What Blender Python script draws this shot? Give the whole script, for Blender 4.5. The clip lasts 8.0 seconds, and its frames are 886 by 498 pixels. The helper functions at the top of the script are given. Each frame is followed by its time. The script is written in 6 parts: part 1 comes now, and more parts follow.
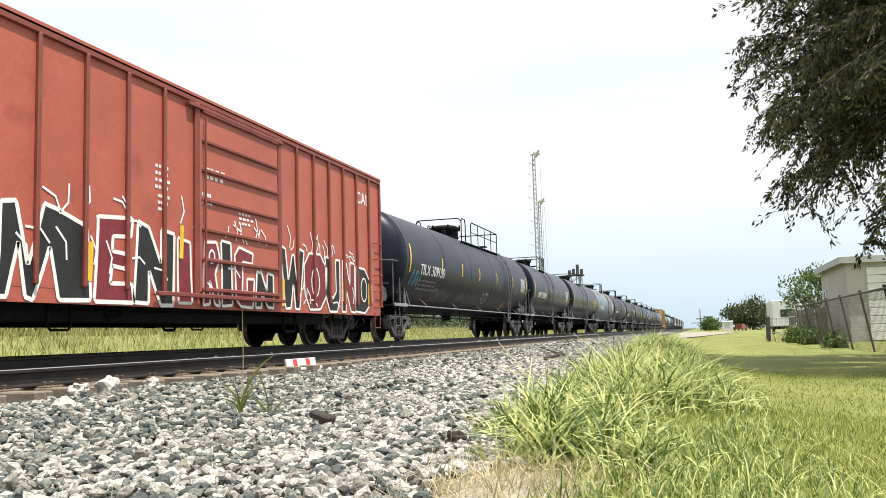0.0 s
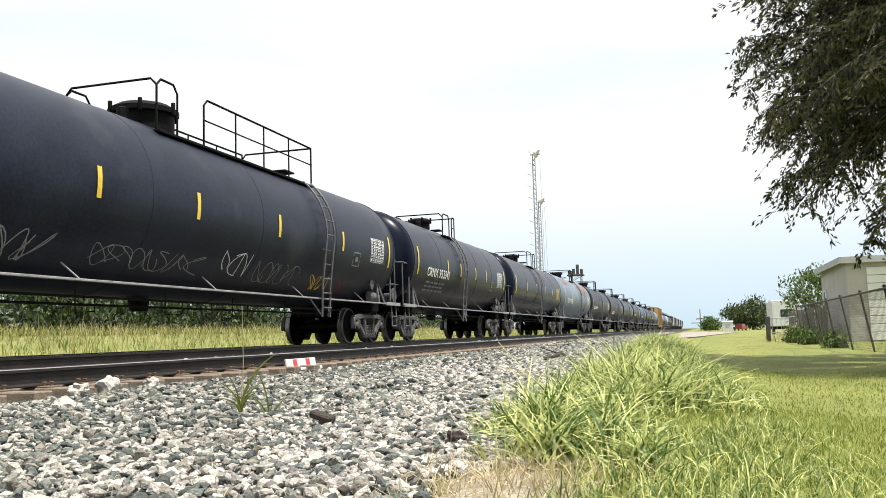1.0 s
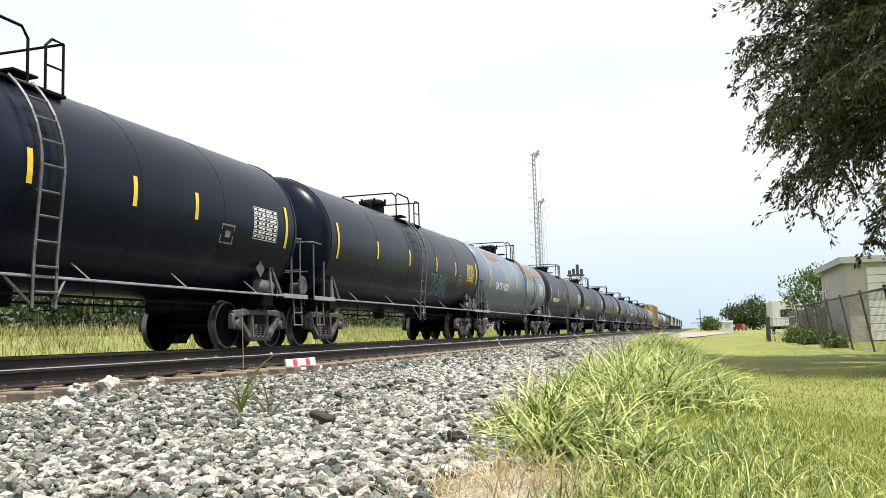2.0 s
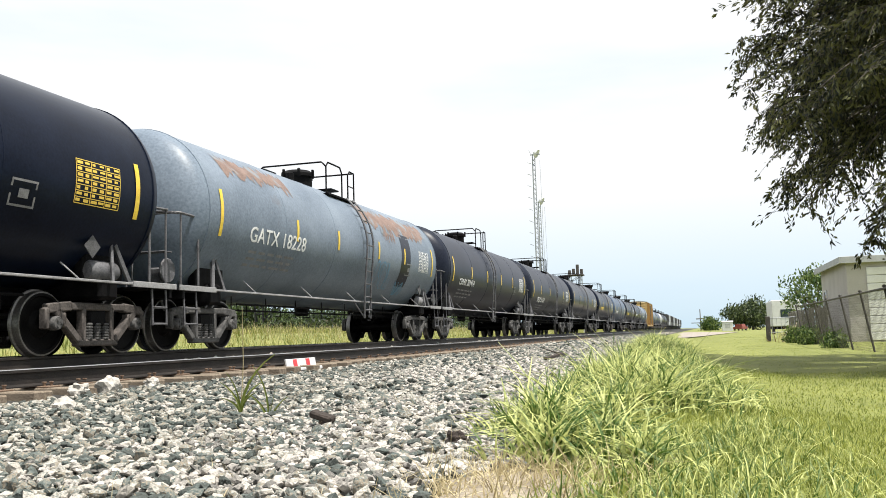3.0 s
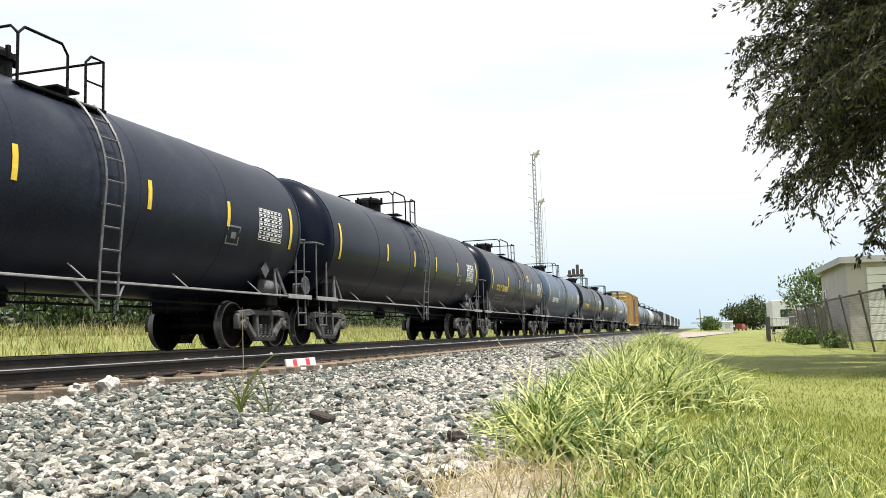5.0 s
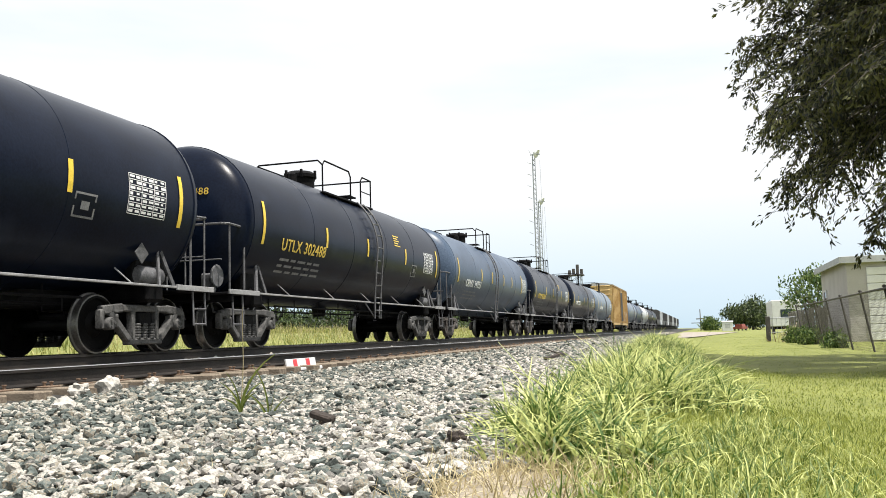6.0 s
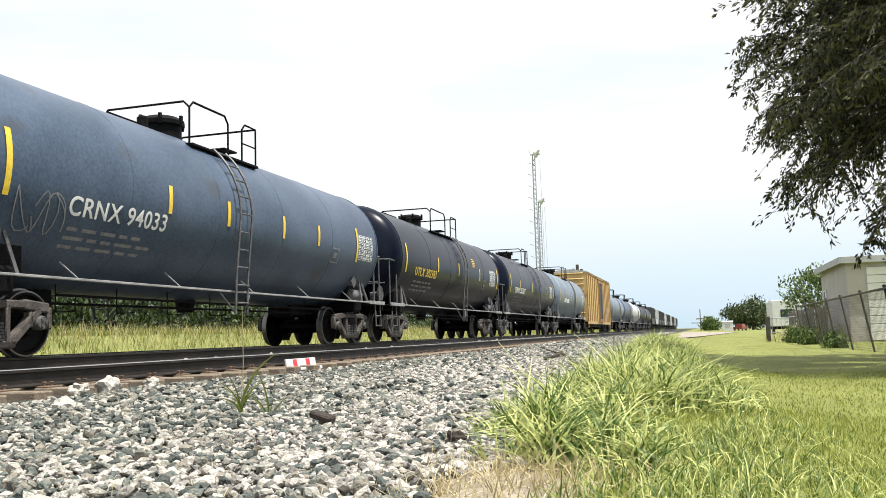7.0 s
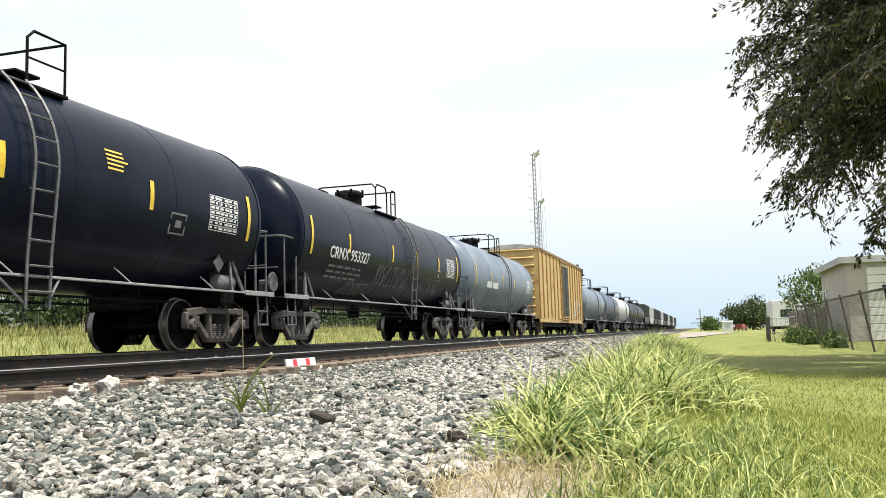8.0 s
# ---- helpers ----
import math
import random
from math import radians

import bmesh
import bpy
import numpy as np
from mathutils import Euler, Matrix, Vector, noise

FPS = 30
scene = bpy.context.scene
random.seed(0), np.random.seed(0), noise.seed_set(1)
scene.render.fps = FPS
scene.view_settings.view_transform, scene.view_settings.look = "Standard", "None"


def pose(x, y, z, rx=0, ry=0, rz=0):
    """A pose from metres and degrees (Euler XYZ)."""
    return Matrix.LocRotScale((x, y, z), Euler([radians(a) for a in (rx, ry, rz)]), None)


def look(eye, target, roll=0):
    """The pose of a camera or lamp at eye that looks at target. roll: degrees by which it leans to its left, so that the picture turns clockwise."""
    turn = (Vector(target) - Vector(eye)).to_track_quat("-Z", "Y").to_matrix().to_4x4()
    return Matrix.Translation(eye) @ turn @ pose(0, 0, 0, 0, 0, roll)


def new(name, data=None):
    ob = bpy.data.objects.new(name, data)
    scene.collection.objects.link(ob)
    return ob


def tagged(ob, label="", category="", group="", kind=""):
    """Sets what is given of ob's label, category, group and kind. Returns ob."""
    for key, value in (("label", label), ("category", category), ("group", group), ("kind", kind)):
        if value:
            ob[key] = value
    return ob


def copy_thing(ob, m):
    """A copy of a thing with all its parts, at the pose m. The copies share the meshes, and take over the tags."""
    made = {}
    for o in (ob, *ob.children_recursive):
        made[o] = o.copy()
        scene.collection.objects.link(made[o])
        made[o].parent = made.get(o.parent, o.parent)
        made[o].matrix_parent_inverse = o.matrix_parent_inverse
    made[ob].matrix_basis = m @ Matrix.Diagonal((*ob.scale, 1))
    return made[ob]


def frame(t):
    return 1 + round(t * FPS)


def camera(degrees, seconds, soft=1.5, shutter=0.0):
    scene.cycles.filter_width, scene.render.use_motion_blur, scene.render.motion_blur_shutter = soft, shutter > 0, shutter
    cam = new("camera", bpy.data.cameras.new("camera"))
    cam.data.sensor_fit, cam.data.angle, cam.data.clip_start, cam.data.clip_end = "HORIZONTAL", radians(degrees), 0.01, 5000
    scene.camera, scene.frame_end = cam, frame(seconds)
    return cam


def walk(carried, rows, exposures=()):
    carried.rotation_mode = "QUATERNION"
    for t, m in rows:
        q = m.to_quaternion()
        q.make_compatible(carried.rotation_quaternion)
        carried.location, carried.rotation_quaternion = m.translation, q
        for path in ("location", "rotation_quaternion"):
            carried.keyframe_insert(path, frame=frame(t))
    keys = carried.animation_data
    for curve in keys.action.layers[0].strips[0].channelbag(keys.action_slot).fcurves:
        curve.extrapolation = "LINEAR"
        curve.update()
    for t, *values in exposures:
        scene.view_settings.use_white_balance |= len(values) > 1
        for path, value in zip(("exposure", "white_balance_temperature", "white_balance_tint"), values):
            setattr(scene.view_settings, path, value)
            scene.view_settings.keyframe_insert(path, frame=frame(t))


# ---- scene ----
from mathutils.geometry import tessellate_polygon

# ---------------------------------------------------------------- camera
SECONDS = 8.0
EYE = Vector((0.0, 0.0, 0.85))
YAW, PITCH, ROLL = radians(16.28), radians(5.735), -1.7
cam = camera(54.35, SECONDS, soft=0.9)
aim = EYE + Vector((-math.sin(YAW) * math.cos(PITCH), math.cos(YAW) * math.cos(PITCH), math.sin(PITCH)))
walk(cam, [(0.0, look(EYE, aim, ROLL)), (SECONDS, look(EYE, aim, ROLL))])

# plan: the track runs along +Y, the train comes towards -Y
TRACK_X = -9.65      # centre line of the main track
RAIL_Z = 0.73        # top of its rails
GAUGE = 1.505        # between rail centres
SPEED = 20.6

# ---------------------------------------------------------------- world and sun
SUN_TO = Vector((0.33, -0.12, 0.935)).normalized()
world = bpy.data.worlds.new("sky")
scene.world = world
world.use_nodes = True
wn, wl = world.node_tree.nodes, world.node_tree.links
wn.clear()
w_out = wn.new("ShaderNodeOutputWorld")
w_bg = wn.new("ShaderNodeBackground")
w_sky = wn.new("ShaderNodeTexSky")
w_sky.sky_type = "NISHITA"
w_sky.sun_disc = False
w_sky.sun_elevation = math.asin(SUN_TO.z)
w_sky.sun_rotation = math.atan2(SUN_TO.x, SUN_TO.y)
w_sky.air_density, w_sky.dust_density, w_sky.ozone_density = 1.0, 0.4, 2.0
w_geo = wn.new("ShaderNodeTexCoord")
w_map = wn.new("ShaderNodeMapping")
w_map.inputs["Scale"].default_value = (1.0, 1.0, 5.0)
w_noise = wn.new("ShaderNodeTexNoise")
w_noise.inputs["Scale"].default_value = 1.6
w_noise.inputs["Detail"].default_value = 6.0
w_ramp = wn.new("ShaderNodeValToRGB")
w_ramp.color_ramp.elements[0].position, w_ramp.color_ramp.elements[1].position = 0.30, 0.56
w_mix = wn.new("ShaderNodeMixRGB")
w_ramp.color_ramp.elements[0].color = (0.62, 0.62, 0.62, 1.0)
w_mix.inputs[2].default_value = (9.5, 9.7, 9.9, 1.0)
wl.new(w_geo.outputs["Generated"], w_map.inputs["Vector"])
wl.new(w_map.outputs["Vector"], w_noise.inputs["Vector"])
wl.new(w_noise.outputs["Fac"], w_ramp.inputs["Fac"])
w_sep = wn.new("ShaderNodeSeparateXYZ")
w_low = wn.new("ShaderNodeMapRange")
w_low.inputs["From Min"].default_value, w_low.inputs["From Max"].default_value = 0.0, 0.17
w_low.inputs["To Min"].default_value, w_low.inputs["To Max"].default_value = 0.20, 1.05
w_mul = wn.new("ShaderNodeMath")
w_mul.operation = "MULTIPLY"
wl.new(w_geo.outputs["Generated"], w_sep.inputs["Vector"])
wl.new(w_sep.outputs["Z"], w_low.inputs["Value"])
wl.new(w_low.outputs["Result"], w_mul.inputs[0])
wl.new(w_ramp.outputs["Color"], w_mul.inputs[1])
wl.new(w_mul.outputs[0], w_mix.inputs["Fac"])
w_haze = wn.new("ShaderNodeMixRGB")          # thin humid haze over the blue
w_haze.inputs["Fac"].default_value = 0.75
w_haze.inputs[2].default_value = (4.9, 7.5, 9.6, 1.0)
wl.new(w_sky.outputs["Color"], w_haze.inputs[1])
wl.new(w_haze.outputs["Color"], w_mix.inputs[1])
wl.new(w_mix.outputs["Color"], w_bg.inputs["Color"])
wl.new(w_bg.outputs["Background"], w_out.inputs["Surface"])
w_bg.inputs["Strength"].default_value = 0.075
sun_data = bpy.data.lights.new("sun", "SUN")
sun_data.energy, sun_data.angle, sun_data.color = 5.0, radians(0.55), (1.0, 0.95, 0.87)
sun = new("sun", sun_data)
sun.matrix_world = look(SUN_TO * 100, (0, 0, 0))
scene.view_settings.exposure = 0.55


# ---------------------------------------------------------------- materials
def material(name, dark, light, rough=0.7, metal=0.0, scale=6.0, bump=0.2, fine=60.0, stain=None, stain_scale=1.2,
             stain_at=0.6, spec=0.5, island=0.0, each=0.0, stretch=(1, 1, 1)):
    """Two tones mixed by coarse and fine noise, optional stains, relief, and variation from piece to piece."""
    m = bpy.data.materials.new(name)
    m.use_nodes = True
    n, l = m.node_tree.nodes, m.node_tree.links
    b = n["Principled BSDF"]
    b.inputs["Roughness"].default_value, b.inputs["Metallic"].default_value = rough, metal
    b.inputs["Specular IOR Level"].default_value = spec
    tc = n.new("ShaderNodeTexCoord")
    mp = n.new("ShaderNodeMapping")
    mp.inputs["Scale"].default_value = stretch
    l.new(tc.outputs["Object"], mp.inputs["Vector"])
    big, small = n.new("ShaderNodeTexNoise"), n.new("ShaderNodeTexNoise")
    big.inputs["Scale"].default_value, big.inputs["Detail"].default_value = scale, 5.0
    small.inputs["Scale"].default_value, small.inputs["Detail"].default_value = fine, 3.0
    l.new(mp.outputs["Vector"], big.inputs["Vector"])
    l.new(mp.outputs["Vector"], small.inputs["Vector"])
    add = n.new("ShaderNodeMath")
    add.operation = "MULTIPLY_ADD"
    add.inputs[1].default_value = 0.45
    l.new(small.outputs["Fac"], add.inputs[0])
    sc = n.new("ShaderNodeMath")
    sc.operation = "MULTIPLY"
    sc.inputs[1].default_value = 0.55
    l.new(big.outputs["Fac"], sc.inputs[0])
    l.new(sc.outputs[0], add.inputs[2])
    fac = add.outputs[0]
    if island or each:
        if island:
            src = n.new("ShaderNodeNewGeometry").outputs["Random Per Island"]
        else:
            src = n.new("ShaderNodeObjectInfo").outputs["Random"]
        v = n.new("ShaderNodeMath")
        v.operation = "MULTIPLY_ADD"
        v.inputs[1].default_value = island or each
        sh = n.new("ShaderNodeMath")
        sh.operation = "SUBTRACT"
        sh.inputs[1].default_value = (island or each) / 2
        l.new(src, v.inputs[0])
        l.new(fac, sh.inputs[0])
        l.new(sh.outputs[0], v.inputs[2])
        fac = v.outputs[0]
    ramp = n.new("ShaderNodeValToRGB")
    ramp.color_ramp.elements[0].position, ramp.color_ramp.elements[1].position = 0.33, 0.67
    ramp.color_ramp.elements[0].color, ramp.color_ramp.elements[1].color = (*dark, 1), (*light, 1)
    l.new(fac, ramp.inputs["Fac"])
    col = ramp.outputs["Color"]
    if stain:
        sn = n.new("ShaderNodeTexNoise")
        sn.inputs["Scale"].default_value, sn.inputs["Detail"].default_value = stain_scale, 7.0
        l.new(mp.outputs["Vector"], sn.inputs["Vector"])
        sr = n.new("ShaderNodeValToRGB")
        sr.color_ramp.elements[0].position, sr.color_ramp.elements[1].position = stain_at, stain_at + 0.1
        l.new(sn.outputs["Fac"], sr.inputs["Fac"])
        mx = n.new("ShaderNodeMixRGB")
        mx.inputs[2].default_value = (*stain, 1)
        l.new(sr.outputs["Color"], mx.inputs["Fac"])
        l.new(col, mx.inputs[1])
        col = mx.outputs["Color"]
    l.new(col, b.inputs["Base Color"])
    if bump:
        bp = n.new("ShaderNodeBump")
        bp.inputs["Strength"].default_value, bp.inputs["Distance"].default_value = bump, 0.02
        l.new(small.outputs["Fac"], bp.inputs["Height"])
        l.new(bp.outputs["Normal"], b.inputs["Normal"])
    return m


def leaf_material(name, dark, light, rough=0.55, through_it=0.35):
    """Leaf or blade: tones from piece to piece, some light passing through."""
    m = material(name, dark, light, rough=rough, scale=2.0, fine=20.0, bump=0.0, island=0.9)
    n, l = m.node_tree.nodes, m.node_tree.links
    b = n["Principled BSDF"]
    t = n.new("ShaderNodeBsdfTranslucent")
    mix = n.new("ShaderNodeMixShader")
    mix.inputs[0].default_value = through_it
    src = b.inputs["Base Color"].links[0].from_socket
    l.new(src, t.inputs["Color"])
    l.new(b.outputs[0], mix.inputs[1])
    l.new(t.outputs[0], mix.inputs[2])
    l.new(mix.outputs[0], n["Material Output"].inputs["Surface"])
    return m


M_STONE = material("ballast stone", (0.052, 0.060, 0.054), (0.42, 0.39, 0.345), rough=0.85, scale=14, fine=90, bump=0.5, island=0.44)
stone_ramp = [n for n in M_STONE.node_tree.nodes if n.type == "VALTORGB"][0].color_ramp
for at, tone in ((0.43, (0.085, 0.105, 0.098)), (0.50, (0.15, 0.158, 0.14)), (0.55, (0.25, 0.205, 0.15)), (0.60, (0.19, 0.205, 0.19))):
    stone_ramp.elements.new(at).color = (*tone, 1)
M_STONE_FINE = material("dusty fine ballast", (0.13, 0.125, 0.115), (0.50, 0.465, 0.425), rough=0.9, scale=14, fine=90, bump=0.4, island=0.44)
# Bed near black: shade of the gaps between stones is in its colour.
M_BED_GAP_SHADE = material("ballast bed", (0.009, 0.009, 0.008), (0.05, 0.047, 0.043), rough=0.9, scale=9, fine=45, bump=0.8)
M_LAWN = material("lawn soil and thatch", (0.105, 0.125, 0.020), (0.225, 0.24, 0.058), rough=0.9, scale=0.6, fine=9, bump=0.5,
                  stain=(0.24, 0.23, 0.09), stain_scale=0.5, stain_at=0.63)
M_BLADE = leaf_material("grass blade", (0.125, 0.165, 0.022), (0.34, 0.365, 0.085))
M_TALL = leaf_material("tall grass blade", (0.062, 0.122, 0.018), (0.58, 0.61, 0.235))
M_DRY = leaf_material("dry grass", (0.30, 0.24, 0.12), (0.60, 0.52, 0.32))
M_MEADOW = leaf_material("meadow grass", (0.13, 0.165, 0.026), (0.40, 0.375, 0.13))
M_LEAF = leaf_material("tree leaf", (0.013, 0.019, 0.009), (0.140, 0.142, 0.045), through_it=0.26)
M_BUSH = leaf_material("bush leaf", (0.006, 0.015, 0.005), (0.060, 0.095, 0.025), through_it=0.15)
# Body ochre darkened: the shade at the ribs is put into the colour.
M_ORANGE_RIB_SHADE = material("shaded ochre rib paint", (0.20, 0.11, 0.03), (0.33, 0.20, 0.06), rough=0.6, scale=1.5, fine=22, bump=0.06)
M_DIRT = material("dry tan soil and straw", (0.17, 0.14, 0.105), (0.40, 0.35, 0.275), rough=0.95, scale=7, fine=45, bump=0.7)
M_FIELD = material("rough meadow ground", (0.09, 0.12, 0.022), (0.25, 0.25, 0.075), rough=0.9, scale=0.8, fine=9, bump=0.5)
M_FARLEAF = leaf_material("sunlit tree leaf", (0.03, 0.07, 0.014), (0.17, 0.23, 0.06), through_it=0.3)
M_MIDLEAF = leaf_material("dull tree leaf", (0.018, 0.036, 0.012), (0.10, 0.13, 0.045), through_it=0.2)
M_PLACARD = material("faded placard", (0.03, 0.03, 0.032), (0.12, 0.12, 0.125), rough=0.6, scale=14, fine=60, bump=0.0)
M_BARK = material("bark", (0.06, 0.05, 0.04), (0.22, 0.19, 0.16), rough=0.9, scale=8, fine=40, bump=0.7)
M_RAIL = material("rusty rail steel", (0.010, 0.009, 0.009), (0.042, 0.034, 0.029), rough=0.6, metal=0.3, scale=4, fine=70, bump=0.3)
M_RAILTOP = material("polished rail head", (0.45, 0.44, 0.43), (0.75, 0.74, 0.72), rough=0.22, metal=1.0, scale=3, fine=80, bump=0.05)
M_TIE = material("weathered tie wood", (0.10, 0.075, 0.055), (0.33, 0.27, 0.20), rough=0.9, scale=5, fine=50, bump=0.6, stretch=(1, 6, 6))
M_PLATE = material("rusty tie plate", (0.09, 0.055, 0.038), (0.22, 0.15, 0.10), rough=0.8, scale=12, fine=60)
M_BLACK = material("black tank paint", (0.0024, 0.0042, 0.0110), (0.0072, 0.0118, 0.0265), rough=0.28, scale=1.2, fine=25, bump=0.04,
                   stain=(0.011, 0.0155, 0.029), stain_scale=0.9, stain_at=0.60, spec=0.12)
M_BLACK2 = material("dusty black tank paint", (0.008, 0.0105, 0.0195), (0.022, 0.0275, 0.045), rough=0.36, scale=1.0, fine=22, bump=0.05,
                    stain=(0.034, 0.038, 0.050), stain_scale=0.7, stain_at=0.60, spec=0.14)
M_BLUEGREY = material("faded blue grey tank paint", (0.035, 0.055, 0.092), (0.088, 0.122, 0.182), rough=0.36, scale=0.8, fine=20, bump=0.04,
                      stain=(0.06, 0.07, 0.09), stain_scale=0.9, stain_at=0.62, spec=0.22)
M_SILVER = material("faded grey tank paint", (0.10, 0.13, 0.17), (0.21, 0.255, 0.315), rough=0.42, scale=0.8, fine=20, bump=0.04,
                    stain=(0.13, 0.10, 0.09), stain_scale=0.55, stain_at=0.66, spec=0.25)
M_WHITE_TANK = material("dirty white tank paint", (0.34, 0.36, 0.38), (0.62, 0.64, 0.66), rough=0.45, scale=0.8, fine=20, bump=0.04,
                        stain=(0.20, 0.19, 0.18), stain_scale=0.7, stain_at=0.60)
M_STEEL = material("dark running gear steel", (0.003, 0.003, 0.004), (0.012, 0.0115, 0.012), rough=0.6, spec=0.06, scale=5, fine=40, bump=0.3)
M_FRAME = material("dusty cast side frame", (0.030, 0.030, 0.031), (0.150, 0.147, 0.144), rough=0.75, spec=0.2, scale=5, fine=30, bump=0.3)
M_FRAME_RUST = material("rusty cast side frame", (0.032, 0.029, 0.028), (0.14, 0.124, 0.115), rough=0.8, spec=0.2, scale=5, fine=30, bump=0.3)
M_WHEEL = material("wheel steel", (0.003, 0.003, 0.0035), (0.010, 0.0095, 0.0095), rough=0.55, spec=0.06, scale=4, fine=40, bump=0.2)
M_TREAD = material("bright wheel rim", (0.12, 0.115, 0.11), (0.28, 0.27, 0.26), rough=0.45, metal=0.9, scale=4, fine=40, bump=0.1)
M_PIPE = material("grey handrail paint", (0.05, 0.05, 0.055), (0.17, 0.17, 0.18), rough=0.45, spec=0.3, scale=6, fine=40, bump=0.1)
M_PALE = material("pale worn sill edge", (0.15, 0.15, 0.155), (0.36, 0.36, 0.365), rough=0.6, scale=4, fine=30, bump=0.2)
M_YELLOW = material("yellow reflective stripe", (0.62, 0.42, 0.03), (0.86, 0.62, 0.07), rough=0.4, scale=4, fine=40, bump=0.0)
M_LETTER = material("white lettering paint", (0.62, 0.63, 0.63), (0.85, 0.86, 0.86), rough=0.5, scale=10, fine=60, bump=0.0)
M_LETTER_Y = material("yellow lettering paint", (0.60, 0.42, 0.06), (0.80, 0.58, 0.10), rough=0.5, scale=10, fine=60, bump=0.0)
M_LETTER_G = material("faded grey lettering paint", (0.12, 0.12, 0.125), (0.28, 0.28, 0.29), rough=0.6, scale=10, fine=60, bump=0.0)
M_RED = material("boxcar red paint", (0.345, 0.080, 0.054), (0.45, 0.113, 0.077), rough=0.55, scale=1.1, fine=22, bump=0.06,
                 stain=(0.30, 0.068, 0.047), stain_scale=0.9, stain_at=0.63)
# Darker red: rib shade is in the colour; the parked car shares it.
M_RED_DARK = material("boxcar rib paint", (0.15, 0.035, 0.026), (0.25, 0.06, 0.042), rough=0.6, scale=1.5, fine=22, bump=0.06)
M_ORANGE = material("yellow boxcar paint", (0.40, 0.26, 0.09), (0.58, 0.41, 0.17), rough=0.55, scale=1.1, fine=22, bump=0.06,
                    stain=(0.30, 0.15, 0.05), stain_scale=0.9, stain_at=0.60)
M_ROOF = material("galvanised boxcar roof", (0.30, 0.29, 0.27), (0.55, 0.54, 0.51), rough=0.5, metal=0.3, scale=1.5, fine=22, bump=0.06)
M_HOPPER = material("dark grey freight car paint", (0.03, 0.03, 0.032), (0.08, 0.08, 0.082), rough=0.6, scale=1.1, fine=22, bump=0.06)
M_G_WHITE = material("white spray paint", (0.70, 0.70, 0.68), (0.88, 0.88, 0.86), rough=0.6, scale=3, fine=30, bump=0.0)
M_G_BLACK = material("black spray paint", (0.008, 0.0085, 0.009), (0.024, 0.025, 0.026), rough=0.6, scale=3, fine=30, bump=0.0)
M_G_RED = material("crimson spray paint", (0.13, 0.014, 0.022), (0.24, 0.03, 0.04), rough=0.6, scale=3, fine=30, bump=0.0)
M_G_YELLOW = material("golden spray paint", (0.62, 0.40, 0.03), (0.80, 0.55, 0.06), rough=0.6, scale=3, fine=30, bump=0.0)
M_G_BLUE = material("blue spray paint", (0.07, 0.20, 0.32), (0.14, 0.34, 0.50), rough=0.6, scale=3, fine=30, bump=0.0)
M_G_GREY = material("faded spray paint", (0.13, 0.135, 0.14), (0.30, 0.30, 0.31), rough=0.6, scale=3, fine=30, bump=0.0)
M_STUCCO = material("grey stucco", (0.36, 0.34, 0.325), (0.52, 0.495, 0.47), rough=0.9, scale=0.8, fine=30, bump=0.3)
M_SIDING = material("white siding", (0.62, 0.62, 0.60), (0.80, 0.80, 0.78), rough=0.7, scale=1.5, fine=30, bump=0.1)
M_SHINGLE = material("grey shingle", (0.16, 0.15, 0.14), (0.32, 0.30, 0.28), rough=0.9, scale=3, fine=30, bump=0.5)
M_GALV = material("galvanised steel", (0.22, 0.24, 0.27), (0.40, 0.42, 0.46), rough=0.55, scale=4, fine=30, bump=0.1)
M_DARKPOST = material("dark fence post", (0.03, 0.028, 0.026), (0.09, 0.08, 0.075), rough=0.7, scale=4, fine=30, bump=0.2)
M_WOODGREY = material("weathered fence boards", (0.10, 0.092, 0.085), (0.25, 0.23, 0.21), rough=0.9, scale=3, fine=30, bump=0.4, stretch=(6, 6, 1))
M_GLASS = material("dark window glass", (0.02, 0.03, 0.035), (0.06, 0.08, 0.09), rough=0.08, scale=2, fine=10, bump=0.0)
M_WHITE = material("white painted metal", (0.50, 0.51, 0.52), (0.66, 0.67, 0.68), rough=0.5, scale=3, fine=30, bump=0.05)
M_REDPAINT = material("bright red paint", (0.42, 0.02, 0.03), (0.62, 0.05, 0.06), rough=0.5, scale=5, fine=30, bump=0.05)
M_ROCK = material("chalky white rock", (0.30, 0.28, 0.25), (0.52, 0.50, 0.46), rough=0.9, scale=9, fine=50, bump=0.5)
M_DEBRIS = material("dark rotten wood", (0.018, 0.014, 0.012), (0.065, 0.05, 0.042), rough=0.9, scale=6, fine=50, bump=0.6)
M_ROAD = material("pale gravel road", (0.22, 0.19, 0.165), (0.34, 0.30, 0.26), rough=0.9, scale=2, fine=30, bump=0.3)
M_SIGNAL = material("signal grey paint", (0.30, 0.31, 0.32), (0.45, 0.46, 0.47), rough=0.6, scale=3, fine=30, bump=0.05)


# ---------------------------------------------------------------- mesh helpers
def part(name, bm, mat, parent=None, label="", smooth=False):
    me = bpy.data.meshes.new(name)
    bmesh.ops.recalc_face_normals(bm, faces=bm.faces[:])
    bm.to_mesh(me)
    bm.free()
    for m in (mat if isinstance(mat, (list, tuple)) else [mat]):
        me.materials.append(m)
    if smooth:
        me.shade_smooth()
        me.set_sharp_from_angle(angle=radians(40))
    ob = new(name, me)
    ob.parent = parent
    if label:
        tagged(ob, label)
    return ob


def again(ob, m, parent=None):
    """One more object on the same mesh, at the pose m."""
    o = new(ob.name.split(".")[0], ob.data)
    o.parent = parent or ob.parent
    o.matrix_basis = m
    return o


